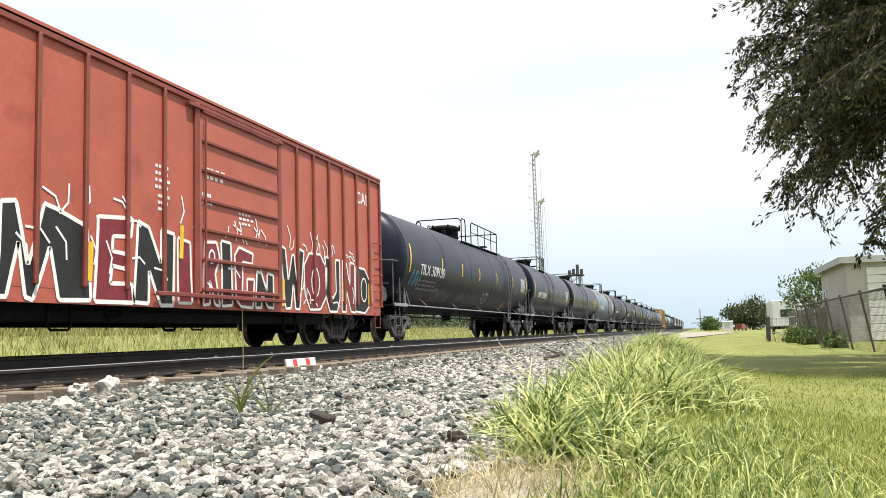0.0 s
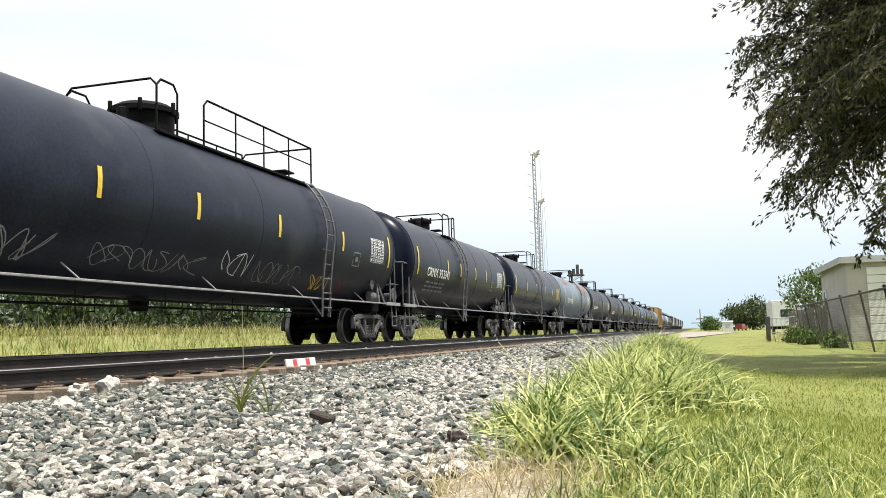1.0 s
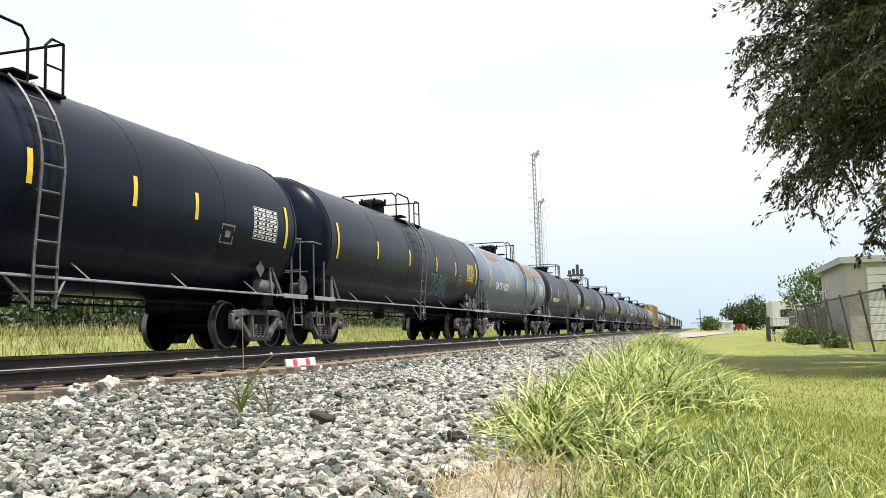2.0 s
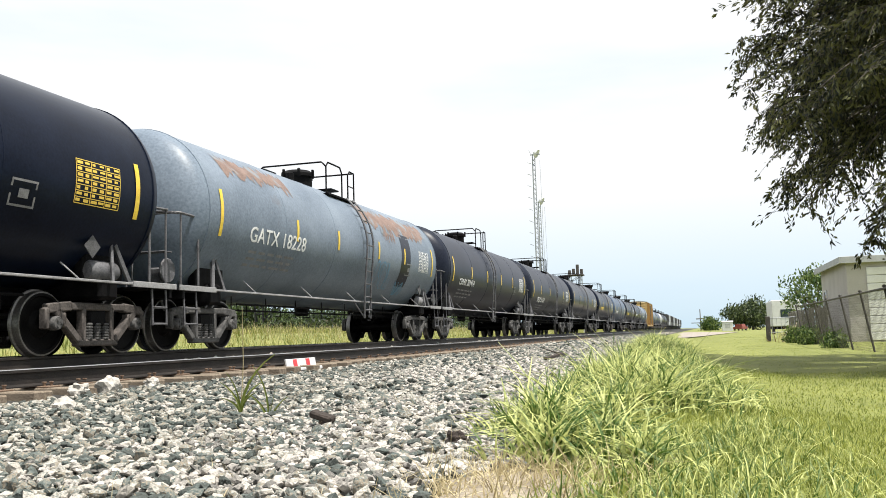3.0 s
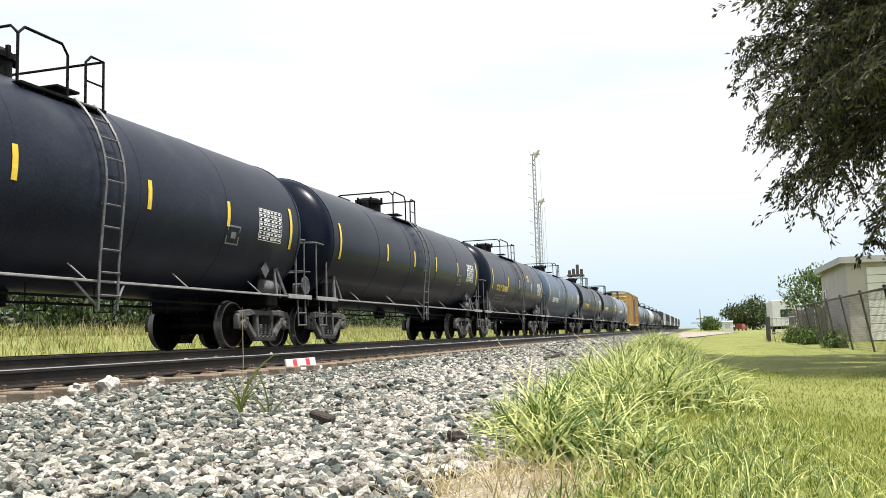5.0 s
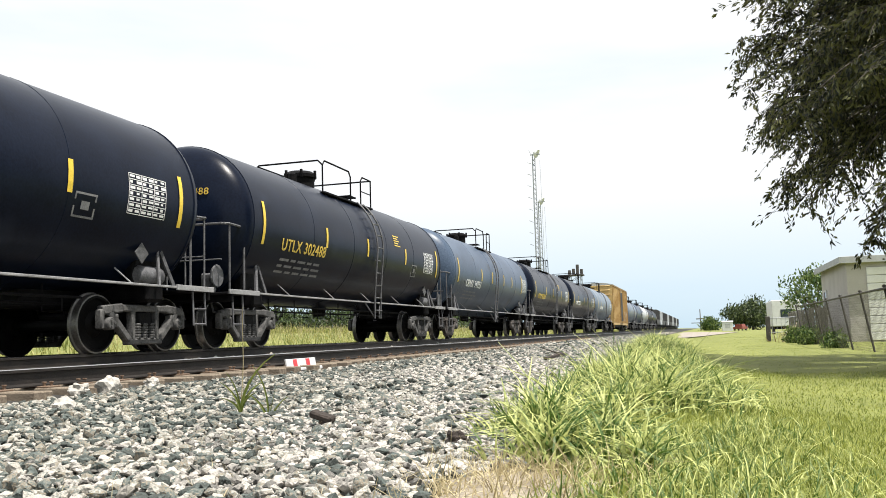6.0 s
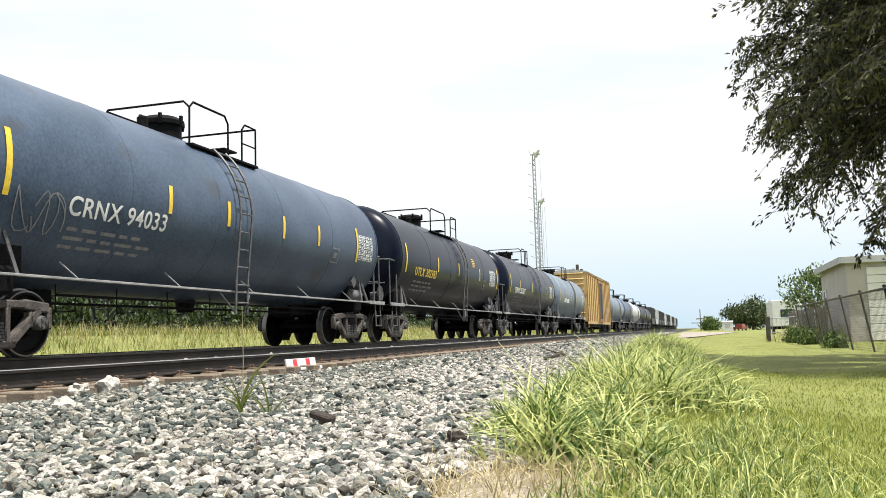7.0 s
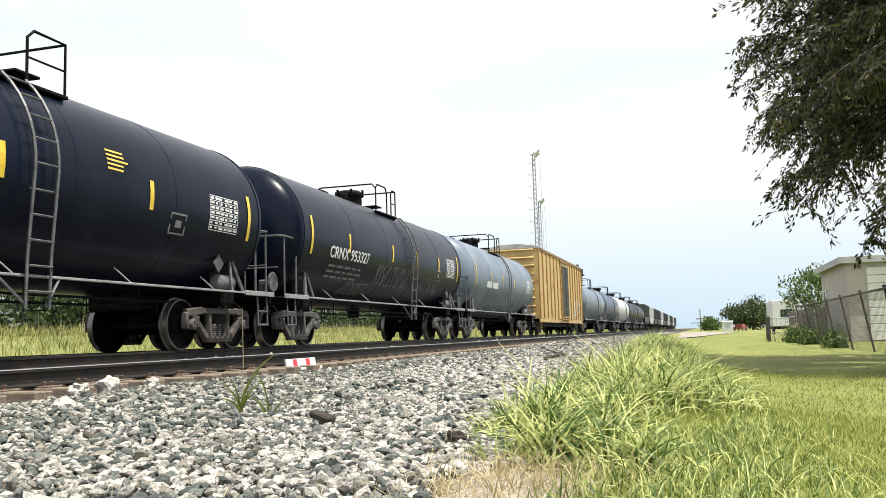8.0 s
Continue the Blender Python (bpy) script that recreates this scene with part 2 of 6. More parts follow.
def empty(name, m=None):
    e = new(name)
    e.empty_display_size = 0.3
    if m is not None:
        e.matrix_basis = m
    return e


def box(bm, x0, x1, y0, y1, z0, z1, bevel=0.0, mi=0, m=None):
    r = bmesh.ops.create_cube(bm, size=1.0)
    vs = r["verts"]
    bmesh.ops.scale(bm, vec=(x1 - x0, y1 - y0, z1 - z0), verts=vs)
    bmesh.ops.translate(bm, vec=((x0 + x1) / 2, (y0 + y1) / 2, (z0 + z1) / 2), verts=vs)
    fs = {f for v in vs for f in v.link_faces}
    for f in fs:
        f.material_index = mi
    if bevel:
        es = list({e for v in vs for e in v.link_edges})
        g = bmesh.ops.bevel(bm, geom=es, offset=bevel, segments=1, affect="EDGES")
        vs = list({v for f in g["faces"] for v in f.verts} | {v for v in vs if v.is_valid})
    if m is not None:
        bmesh.ops.transform(bm, matrix=m, verts=vs)
    return vs


def ring_verts(bm, c, u, w, r, n):
    return [bm.verts.new(c + u * (r * math.cos(2 * math.pi * i / n)) + w * (r * math.sin(2 * math.pi * i / n))) for i in range(n)]


def tube(bm, pts, r, n=6, mi=0):
    """A round bar along points; r a number or one for each point."""
    pts = [Vector(p) for p in pts]
    rs = r if isinstance(r, (list, tuple)) else [r] * len(pts)
    rings, ref = [], None
    for i, p in enumerate(pts):
        a = pts[max(i - 1, 0)]
        b = pts[min(i + 1, len(pts) - 1)]
        d = (b - a).normalized()
        if ref is None or abs(ref.dot(d)) > 0.95:
            ref = Vector((0, 0, 1)) if abs(d.z) < 0.9 else Vector((1, 0, 0))
        u = (ref - d * ref.dot(d)).normalized()
        w = d.cross(u)
        ref = u
        rings.append(ring_verts(bm, p, u, w, rs[i], n))
    for a, b in zip(rings, rings[1:]):
        for i in range(n):
            bm.faces.new((a[i], a[(i + 1) % n], b[(i + 1) % n], b[i])).material_index = mi
    bm.faces.new(list(reversed(rings[0]))).material_index = mi
    bm.faces.new(rings[-1]).material_index = mi


def lathe(bm, profile, axis, centre, n=24, mi=0):
    """Profile of (along, radius) turned about an axis."""
    ax = Vector(axis).normalized()
    ref = Vector((0, 0, 1)) if abs(ax.z) < 0.9 else Vector((1, 0, 0))
    u = (ref - ax * ref.dot(ax)).normalized()
    w = ax.cross(u)
    c = Vector(centre)
    rings = []
    for a, r in profile:
        rings.append([bm.verts.new(c + ax * a)] if r < 1e-5 else ring_verts(bm, c + ax * a, u, w, r, n))
    for a, b in zip(rings, rings[1:]):
        for i in range(n):
            j = (i + 1) % n
            if len(a) == 1 and len(b) == 1:
                continue
            if len(a) == 1:
                f = bm.faces.new((a[0], b[j], b[i]))
            elif len(b) == 1:
                f = bm.faces.new((a[i], a[j], b[0]))
            else:
                f = bm.faces.new((a[i], a[j], b[j], b[i]))
            f.material_index = mi
    return rings


def prism(bm, outline, axis_from, axis_to, mi=0):
    """Outline of (y, z) pushed from x = axis_from to x = axis_to."""
    a = [bm.verts.new((axis_from, y, z)) for y, z in outline]
    b = [bm.verts.new((axis_to, y, z)) for y, z in outline]
    k = len(a)
    bm.faces.new(a).material_index = mi
    bm.faces.new(list(reversed(b))).material_index = mi
    for i in range(k):
        bm.faces.new((a[i], b[i], b[(i + 1) % k], a[(i + 1) % k])).material_index = mi


def scatter(name, base_v, base_f, places, mat, parent=None):
    """Many small pieces in one mesh: places gives (n, 4, 4) matrices; base_v may be several variants."""
    places = np.asarray(places)
    n, k = len(places), len(base_v)
    v = np.concatenate([base_v, np.ones((k, 1))], 1)
    co = np.einsum("nij,kj->nki", places, v)[:, :, :3].reshape(-1, 3)
    faces = (np.asarray(base_f)[None] + (np.arange(n) * k)[:, None, None]).reshape(-1, len(base_f[0]))
    me = bpy.data.meshes.new(name)
    me.from_pydata(co.tolist(), [], faces.tolist())
    me.materials.append(mat)
    ob = new(name, me)
    ob.parent = parent
    return ob


def mats(xyz, yaw, size, tilt=None, tilt_dir=None):
    """Matrices from places, turn about z, size (n,3) and a lean."""
    n = len(xyz)
    c, s = np.cos(yaw), np.sin(yaw)
    r = np.zeros((n, 3, 3))
    r[:, 0, 0], r[:, 0, 1], r[:, 1, 0], r[:, 1, 1], r[:, 2, 2] = c, -s, s, c, 1
    if tilt is not None:
        ct, st = np.cos(tilt), np.sin(tilt)
        t = np.zeros((n, 3, 3))
        t[:, 0, 0], t[:, 1, 1], t[:, 1, 2], t[:, 2, 1], t[:, 2, 2] = 1, ct, -st, st, ct
        if tilt_dir is not None:
            cd, sd = np.cos(tilt_dir), np.sin(tilt_dir)
            d = np.zeros((n, 3, 3))
            d[:, 0, 0], d[:, 0, 1], d[:, 1, 0], d[:, 1, 1], d[:, 2, 2] = cd, -sd, sd, cd, 1
            t = d @ t
        r = t @ r
    m = np.zeros((n, 4, 4))
    m[:, :3, :3] = r * size[:, None, :]
    m[:, :3, 3] = xyz
    m[:, 3, 3] = 1
    return m


def letters(text, size, mat, parent, m, name="lettering", label=""):
    """Flat lettering of the built-in font as a mesh, standing in the local xz plane of m."""
    cu = bpy.data.curves.new("text", "FONT")
    cu.body, cu.size, cu.align_x, cu.extrude, cu.offset = text, size, "LEFT", 0.002, 0.011 * size
    cu.space_character = 1.08
    tmp = new("text", cu)
    me = bpy.data.meshes.new_from_object(tmp.evaluated_get(bpy.context.evaluated_depsgraph_get()))
    bpy.data.objects.remove(tmp)
    bpy.data.curves.remove(cu)
    me.materials.clear()
    me.materials.append(mat)
    ob = new(name, me)
    ob.parent = parent
    ob.matrix_basis = m
    if label:
        tagged(ob, label)
    return ob


# ---------------------------------------------------------------- ground
def smooth01(a, b, v):
    t = np.clip((v - a) / (b - a), 0, 1)
    return t * t * (3 - 2 * t)


def ground_z(x, y):
    """Height of the land: track bed, ballast bench, lawn falling away, field beyond the track."""
    x, y = np.asarray(x, float), np.asarray(y, float)
    edge = -0.40 - 0.035 * np.clip(y, 0, 60)
    lawn = 0.15 - 0.10 * smooth01(2, 12, x)
    z = np.where(x > edge, 0.36 + (lawn - 0.36) * smooth01(0.0, 2.4, x - edge), 0.36)
    z = np.where(x < -5.9, 0.36 + 0.04 * smooth01(5.9, 6.3, -x) + 0.10 * smooth01(6.9, 7.8, -x), z)
    z = np.where(x < -11.8, 0.50 - 0.18 * smooth01(11.8, 13.2, -x) + 0.93 * smooth01(13.4, 20.5, -x), z)
    return z + 0.012 * np.sin(x * 1.7 + y * 0.6) + 0.010 * np.sin(y * 1.3 - x * 0.5)


def grid_sheet(name, xs, ys, mat_at, mats_list, lift=0.0):
    xs, ys = np.asarray(xs), np.asarray(ys)
    gx, gy = np.meshgrid(xs, ys)
    gz = ground_z(gx, gy) + lift
    co = np.stack([gx, gy, gz], -1).reshape(-1, 3)
    nx = len(xs)
    quads, ids = [], []
    for j in range(len(ys) - 1):
        for i in range(nx - 1):
            a = j * nx + i
            quads.append((a, a + 1, a + nx + 1, a + nx))
            ids.append(mat_at((xs[i] + xs[i + 1]) / 2, (ys[j] + ys[j + 1]) / 2))
    me = bpy.data.meshes.new(name)
    me.from_pydata(co.tolist(), [], quads)
    for m in mats_list:
        me.materials.append(m)
    me.polygons.foreach_set("material_index", ids)
    me.shade_smooth()
    return tagged(new(name, me), kind="structure")


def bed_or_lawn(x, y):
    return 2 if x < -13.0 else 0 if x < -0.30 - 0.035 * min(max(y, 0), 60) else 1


gx = np.unique(np.concatenate([np.linspace(-1800, -60, 16), np.linspace(-60, -16, 16), np.arange(-16, 14.01, 0.3), np.linspace(14, 60, 20), np.linspace(60, 1800, 16)]))
gy = np.unique(np.concatenate([np.linspace(-600, -20, 10), np.arange(-20, 40, 0.6), np.linspace(40, 200, 60), np.linspace(200, 3500, 30)]))
ground = grid_sheet("ground", gx, gy, bed_or_lawn, [M_BED_GAP_SHADE, M_LAWN, M_FIELD])
tagged(ground, "near-black ballast sheet with painted gap shade beside a mown green lawn", "ground")

# pale gravel road crossing far down the line
bm = bmesh.new()
for y0, y1, xa, xb in ((60, 75, -4.6, 0.6), (75, 90, -4.6, 2.0), (90, 108, -4.6, 3.6), (108, 124, -4.6, 5.2)):
    vs = [bm.verts.new((x, y, float(ground_z(x, y)) + 0.04)) for x, y in ((xa, y0), (xb - 1.5, y0), (xb, y1), (xa, y1))]
    bm.faces.new(vs)
tagged(part("road", bm, M_ROAD), "pale gravel road at the level crossing", "road", kind="structure")

# ---------------------------------------------------------------- track
TRACK_Y0, TRACK_Y1 = -40.0, 900.0


def rail_profile(w=0.075, foot=0.15, h=0.18):
    return [(-foot / 2, -h), (foot / 2, -h), (foot / 2, -h + 0.012), (0.011, -h + 0.03), (0.009, -0.045), (w / 2, -0.036),
            (w / 2, -0.008), (w / 2 - 0.008, 0), (-w / 2 + 0.008, 0), (-w / 2, -0.008), (-w / 2, -0.036), (-0.009, -0.045),
            (-0.011, -h + 0.03), (-foot / 2, -h + 0.012)]


def rail(name, x, z, y0, y1, label, worn=True):
    """A running rail: a head with a polished top over the web and foot."""
    ob = empty(name, pose(x, 0, z))
    prof = rail_profile()
    for nm, pts in (("head", prof[4:12]), ("web_and_foot", prof[:5] + prof[11:])):
        bm = bmesh.new()
        a = [bm.verts.new((u, y0, w)) for u, w in pts]
        b = [bm.verts.new((u, y1, w)) for u, w in pts]
        k = len(pts)
        bm.faces.new(a), bm.faces.new(list(reversed(b)))
        for i in range(k):
            top = worn and nm == "head" and min(pts[i][1], pts[(i + 1) % k][1]) > -0.01
            bm.faces.new((a[i], a[(i + 1) % k], b[(i + 1) % k], b[i])).material_index = 1 if top else 0
        part(nm, bm, [M_RAIL, M_RAILTOP], ob)
    return tagged(ob, label, "rail")


SIDE_RAIL_X, SIDE_RAIL_Z = -6.45, 0.645
rail("rail", TRACK_X + GAUGE / 2, RAIL_Z, TRACK_Y0, TRACK_Y1, "rusty main line rail with polished head on ties")
rail("rail", TRACK_X - GAUGE / 2, RAIL_Z, TRACK_Y0, TRACK_Y1, "rusty main line rail with polished head on ties")
rail("rail", SIDE_RAIL_X, SIDE_RAIL_Z, TRACK_Y0, 260.0, "dark rusty spare running rail beside the main line")

tie = empty("railway_tie", pose(TRACK_X, 0, RAIL_Z - 0.195))
bm = bmesh.new()
box(bm, -1.30, 1.30, -0.115, 0.115, -0.17, 0.0, 0.012)
part("beam", bm, M_TIE, tie)
bm = bmesh.new()
box(bm, -0.17, 0.17, -0.09, 0.09, 0.0, 0.016, 0.004)
plate = part("tie_plate", bm, M_PLATE, tie)
plate.matrix_basis = pose(GAUGE / 2, 0, 0)
again(plate, pose(-GAUGE / 2, 0, 0))
tagged(tie, "weathered timber tie with rusty plates under rails", "railway tie", "ties of the main track")
tie.matrix_basis = pose(TRACK_X, 0.3, RAIL_Z - 0.196)
for i in range(1, 75):
    copy_thing(tie, pose(TRACK_X + random.uniform(-0.04, 0.04), 0.3 + i * 0.6, RAIL_Z - 0.196, 0, 0, random.uniform(-1, 1)))

side_tie = empty("side_tie", pose(SIDE_RAIL_X, 0.1, SIDE_RAIL_Z - 0.196))
bm = bmesh.new()
box(bm, -0.75, 0.62, -0.115, 0.115, -0.17, 0.0, 0.012)
part("beam", bm, M_TIE, side_tie)
bm = bmesh.new()
box(bm, -0.18, 0.18, -0.09, 0.09, 0.0, 0.016, 0.004)
part("tie_plate", bm, M_PLATE, side_tie)
bm = bmesh.new()
for sx, sy in ((-0.10, -0.05), (-0.10, 0.05), (0.10, -0.05), (0.10, 0.05)):
    box(bm, sx - 0.012, sx + 0.012, sy - 0.012, sy + 0.012, 0.0, 0.05, 0.003)
    box(bm, sx - 0.02, sx + 0.02, sy - 0.016, sy + 0.016, 0.045, 0.06, 0.004)
tagged(part("spike", bm, M_PLATE, side_tie), kind="stuff")
tagged(side_tie, "weathered timber tie end with rusty spikes", "railway tie", "ties of the side rail")
for i in range(1, 90):
    copy_thing(side_tie, pose(SIDE_RAIL_X + random.uniform(-0.06, 0.06), 0.1 + i * 0.6, SIDE_RAIL_Z - 0.196, 0, 0, random.uniform(-2, 2)))


# ---------------------------------------------------------------- ballast stones
def stone_base(seed):
    rng = np.random.default_rng(seed)
    bm = bmesh.new()
    bmesh.ops.create_icosphere(bm, subdivisions=1, radius=0.5)
    v = np.array([p.co for p in bm.verts])
    f = [[p.index for p in q.verts] for q in bm.faces]
    bm.free()
    v = v * rng.uniform(0.70, 1.25, (len(v), 1)) * np.array([1.25, 1.0, 0.72])
    return v, f


def stones(rng, n, xr, yr, size, keep):
    x, y = rng.uniform(*xr, n), rng.uniform(*yr, n)
    k = keep(x, y)
    x, y = x[k], y[k]
    s = size * np.clip(rng.lognormal(0, 0.28, len(x)), 0.5, 1.55)
    z = ground_z(x, y) + s * rng.uniform(-0.15, 0.62, len(x))
    sz = np.stack([s * rng.uniform(0.8, 1.3, len(x)), s * rng.uniform(0.8, 1.2, len(x)), s * rng.uniform(0.7, 1.1, len(x))], 1)
    return mats(np.stack([x, y, z], 1), rng.uniform(0, 6.28, len(x)), sz, rng.normal(0, 0.5, len(x)), rng.uniform(0, 6.28, len(x)))


def on_bed(x, y):
    edge = -0.50 - 0.035 * np.clip(y, 0, 60) + 0.18 * np.sin(y * 2.1) + 0.1 * np.sin(y * 5.3)
    bare = ((x + 0.60) / 0.25) ** 2 + ((y - 2.70) / 0.42) ** 2 < 1 + 0.35 * np.sin(x * 21 + y * 9)
    return (x < edge) & ~bare & (x > -8.3) & ~((x < -5.62) & (x > -7.0))


STONE_ZONES = (("near", 5, 24000, (-5.85, -0.2), (1.2, 6.0), 0.041), ("mid", 6, 34000, (-8.3, -0.5), (6.0, 12.0), 0.044),
               ("far", 7, 42000, (-8.3, -0.9), (12.0, 28.0), 0.062), ("behind", 9, 12000, (-8.3, -0.2), (-7.0, 1.2), 0.07), ("farther", 8, 30000, (-8.3, -1.4), (28.0, 75.0), 0.095))
for zone, seed, count, xr, yr, size in STONE_ZONES:
    rng = np.random.default_rng(seed)
    for variant in range(3):
        v, f = stone_base(seed * 10 + variant)
        ob = scatter("ballast", v, f, stones(rng, count // 3, xr, yr, size, on_bed), M_STONE)
        tagged(ob, "angular grey and tan crushed stone ballast", "ballast", kind="stuff")
rng = np.random.default_rng(33)
v, f = stone_base(91)
for count, xr, yr, size in ((17000, (-2.9, -0.6), (2.6, 8.5), 0.026), (15000, (-4.2, -0.9), (8.5, 20.0), 0.040)):
    fine = stones(rng, count, xr, yr, size, lambda x, y: on_bed(x, y) & (rng.uniform(0, 1, len(x)) < np.clip((x - xr[0]) / 1.2, 0, 1)))
    fine[:, 2, 3] += 0.014
    tagged(scatter("ballast", v, f, fine, M_STONE_FINE), "pale dusty fine stone beside the grass", "ballast", kind="stuff")
rng = np.random.default_rng(31)
v, f = stone_base(77)
tagged(scatter("ballast", v, f, stones(rng, 6000, (-11.6, -7.6), (3.0, 45.0), 0.07, lambda x, y: x < 0), M_STONE),
       "crushed stone ballast between the rails", "ballast", kind="stuff")
# ---------------------------------------------------------------- the train
ZC = 2.48            # tank centre over the rail


def wrap(bm, r, zc, out=0.006):
    """Lay flat (y, arc) shapes given as (depth, y, arc) round the near side of a tank."""
    for v in bm.verts:
        d, y, a = v.co
        ang = a / r
        v.co = ((r + out + d) * math.cos(ang), y, zc + (r + out + d) * math.sin(ang))


def patch(bm, y0, y1, a0, a1, th=0.002, n=None, mi=0, slant=0.0):
    n = n or max(1, int(abs(a1 - a0) / 0.12))
    rows = []
    for i in range(n + 1):
        a = a0 + (a1 - a0) * i / n
        o = slant * i / n
        rows.append([bm.verts.new((th, y0 + o, a)), bm.verts.new((th, y1 + o, a))])
    for p, q in zip(rows, rows[1:]):
        bm.faces.new((p[0], p[1], q[1], q[0])).material_index = mi


def stroke(bm, pts, w, th=0.003, mi=0):
    """A painted line of width w through (y, a) points."""
    left, right = [], []
    for i, p in enumerate(pts):
        a, b = pts[max(0, i - 1)], pts[min(len(pts) - 1, i + 1)]
        dy, da = b[0] - a[0], b[1] - a[1]
        q = math.hypot(dy, da) or 1.0
        ny, na = -da / q * w / 2, dy / q * w / 2
        left.append(bm.verts.new((th, p[0] + ny, p[1] + na)))
        right.append(bm.verts.new((th, p[0] - ny, p[1] - na)))
    for i in range(len(pts) - 1):
        bm.faces.new((left[i], right[i], right[i + 1], left[i + 1])).material_index = mi


def scribble(bm, rng, y0, y1, a0, a1, w=0.02, count=5):
    """Hand-sprayed tag: looping strokes."""
    for k in range(count):
        cy, ca = y0 + (y1 - y0) * (k + 0.5) / count, (a0 + a1) / 2
        ry, ra = (y1 - y0) / count * rng.uniform(0.4, 0.8), (a1 - a0) / 2
        p0, f1, f2 = rng.uniform(0, 6.28), rng.choice([1.0, 1.5, 2.0]), rng.choice([1.0, 2.0, 2.5])
        pts = [(cy + ry * math.sin(p0 + f1 * t) + 0.2 * ry * math.sin(3.1 * t), ca + ra * math.cos(p0 * 2 + f2 * t)) for t in np.linspace(0, 4.2, 18)]
        stroke(bm, pts, w)


def text_on_tank(text, size, mat, parent, y, a, r, zc, label=""):
    ob = letters(text, size, mat, parent, Matrix(), label=label)
    for v in ob.data.vertices:
        u, w, d = v.co
        ang = (a + w) / r
        v.co = ((r + 0.008 + d) * math.cos(ang), y + u, zc + (r + 0.008 + d) * math.sin(ang))
    return ob


# running gear, built once and shared -------------------------------------------------
bm = bmesh.new()
tube(bm, [(0, -0.21, 0), (0, 0.21, 0)], 0.017, 5)
rung = part("rung", bm, M_PIPE)
RUNG = rung.data
bpy.data.objects.remove(rung)


def make_truck():
    t = {}
    bm = bmesh.new()
    box(bm, -1.05, 1.05, -0.20, 0.20, 0.40, 0.66, 0.04)
    box(bm, -0.35, 0.35, -0.28, 0.28, 0.60, 0.80, 0.05)
    for s in (-1, 1):
        box(bm, -0.72, 0.72, s * 0.36 - 0.05, s * 0.36 + 0.05, 0.30, 0.42, 0.02)
    tube(bm, [(-0.2, -0.9, 0.33), (-0.2, 0.9, 0.38)], 0.03, 6)
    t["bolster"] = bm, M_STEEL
    bm = bmesh.new()
    # the cast frame as bars: top chord, two slanting legs, columns, bottom seat, pedestals
    def bar(p, q, w, th=0.13):
        d = Vector((0, q[0] - p[0], q[1] - p[1]))
        L = d.length
        ang = math.atan2(d.z, d.y)
        m = Matrix.Translation((0, p[0], p[1])) @ Matrix.Rotation(ang, 4, "X")
        box(bm, -th / 2, th / 2, -0.03, L + 0.03, -w / 2, w / 2, 0.02, m=m)
    bar((-1.02, 0.66), (-0.60, 0.70), 0.14)
    bar((-0.60, 0.70), (0.60, 0.70), 0.11)
    bar((0.60, 0.70), (1.02, 0.66), 0.14)
    for s in (-1, 1):
        bar((s * 0.86, 0.62), (s * 0.40, 0.20), 0.12)
        bar((s * 0.31, 0.20), (s * 0.31, 0.68), 0.09)
        bar((s * 1.06, 0.64), (s * 1.06, 0.40), 0.09)
        bar((s * 0.72, 0.58), (s * 0.72, 0.42), 0.07)
    bar((-0.42, 0.17), (0.42, 0.17), 0.10)
    t["side_frame"] = bm, M_FRAME
    bm = bmesh.new()
    for i in range(3):
        for k in range(6):
            lathe(bm, [(0, 0.05), (0.012, 0.065), (0.03, 0.065), (0.042, 0.05)], (0, 0, 1), (0.02, -0.18 + i * 0.18, 0.21 + k * 0.042), 8)
    t["spring_nest"] = bm, M_FRAME
    bm = bmesh.new()
    lathe(bm, [(-0.02, 0.0), (-0.02, 0.10), (0.10, 0.10), (0.12, 0.085), (0.12, 0.0)], (1, 0, 0), (0, 0, 0), 12)
    for k in range(3):
        a = k * 2.094
        box(bm, 0.12, 0.14, 0.05 * math.cos(a) - 0.018, 0.05 * math.cos(a) + 0.018, 0.05 * math.sin(a) - 0.018, 0.05 * math.sin(a) + 0.018, 0.004)
    t["journal_bearing"] = bm, M_FRAME
    bm = bmesh.new()
    tube(bm, [(-1.0, 0, 0), (1.0, 0, 0)], 0.085, 10)
    for s in (-1, 1):
        prof = [(-0.075, 0.49), (-0.045, 0.49), (-0.035, 0.462), (0.065, 0.452)]
        inner = [(0.068, 0.448), (0.068, 0.395), (0.030, 0.375), (0.005, 0.20), (0.055, 0.15), (0.075, 0.14), (0.075, 0.09)]
        back = [(-0.10, 0.09), (-0.10, 0.14), (-0.03, 0.18), (-0.02, 0.37), (-0.07, 0.40), (-0.075, 0.49)]
        lathe(bm, [(s * a, r) for a, r in back], (1, 0, 0), (s * GAUGE / 2, 0, 0), 32)
        lathe(bm, [(s * a, r) for a, r in prof], (1, 0, 0), (s * GAUGE / 2, 0, 0), 32, 1)
        lathe(bm, [(s * 0.065, 0.452), (s * 0.068, 0.430)], (1, 0, 0), (s * GAUGE / 2, 0, 0), 32, 1)
        lathe(bm, [(s * 0.068, 0.430)] + [(s * a, r) for a, r in inner[1:]], (1, 0, 0), (s * GAUGE / 2, 0, 0), 32)
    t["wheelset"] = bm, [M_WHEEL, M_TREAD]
    out = {}
    for name, (bm, mat) in t.items():
        ob = part(name, bm, mat, smooth=True)
        out[name] = ob.data
        bpy.data.objects.remove(ob)
    return out


TRUCK = make_truck()
RUSTY = TRUCK["side_frame"].copy()
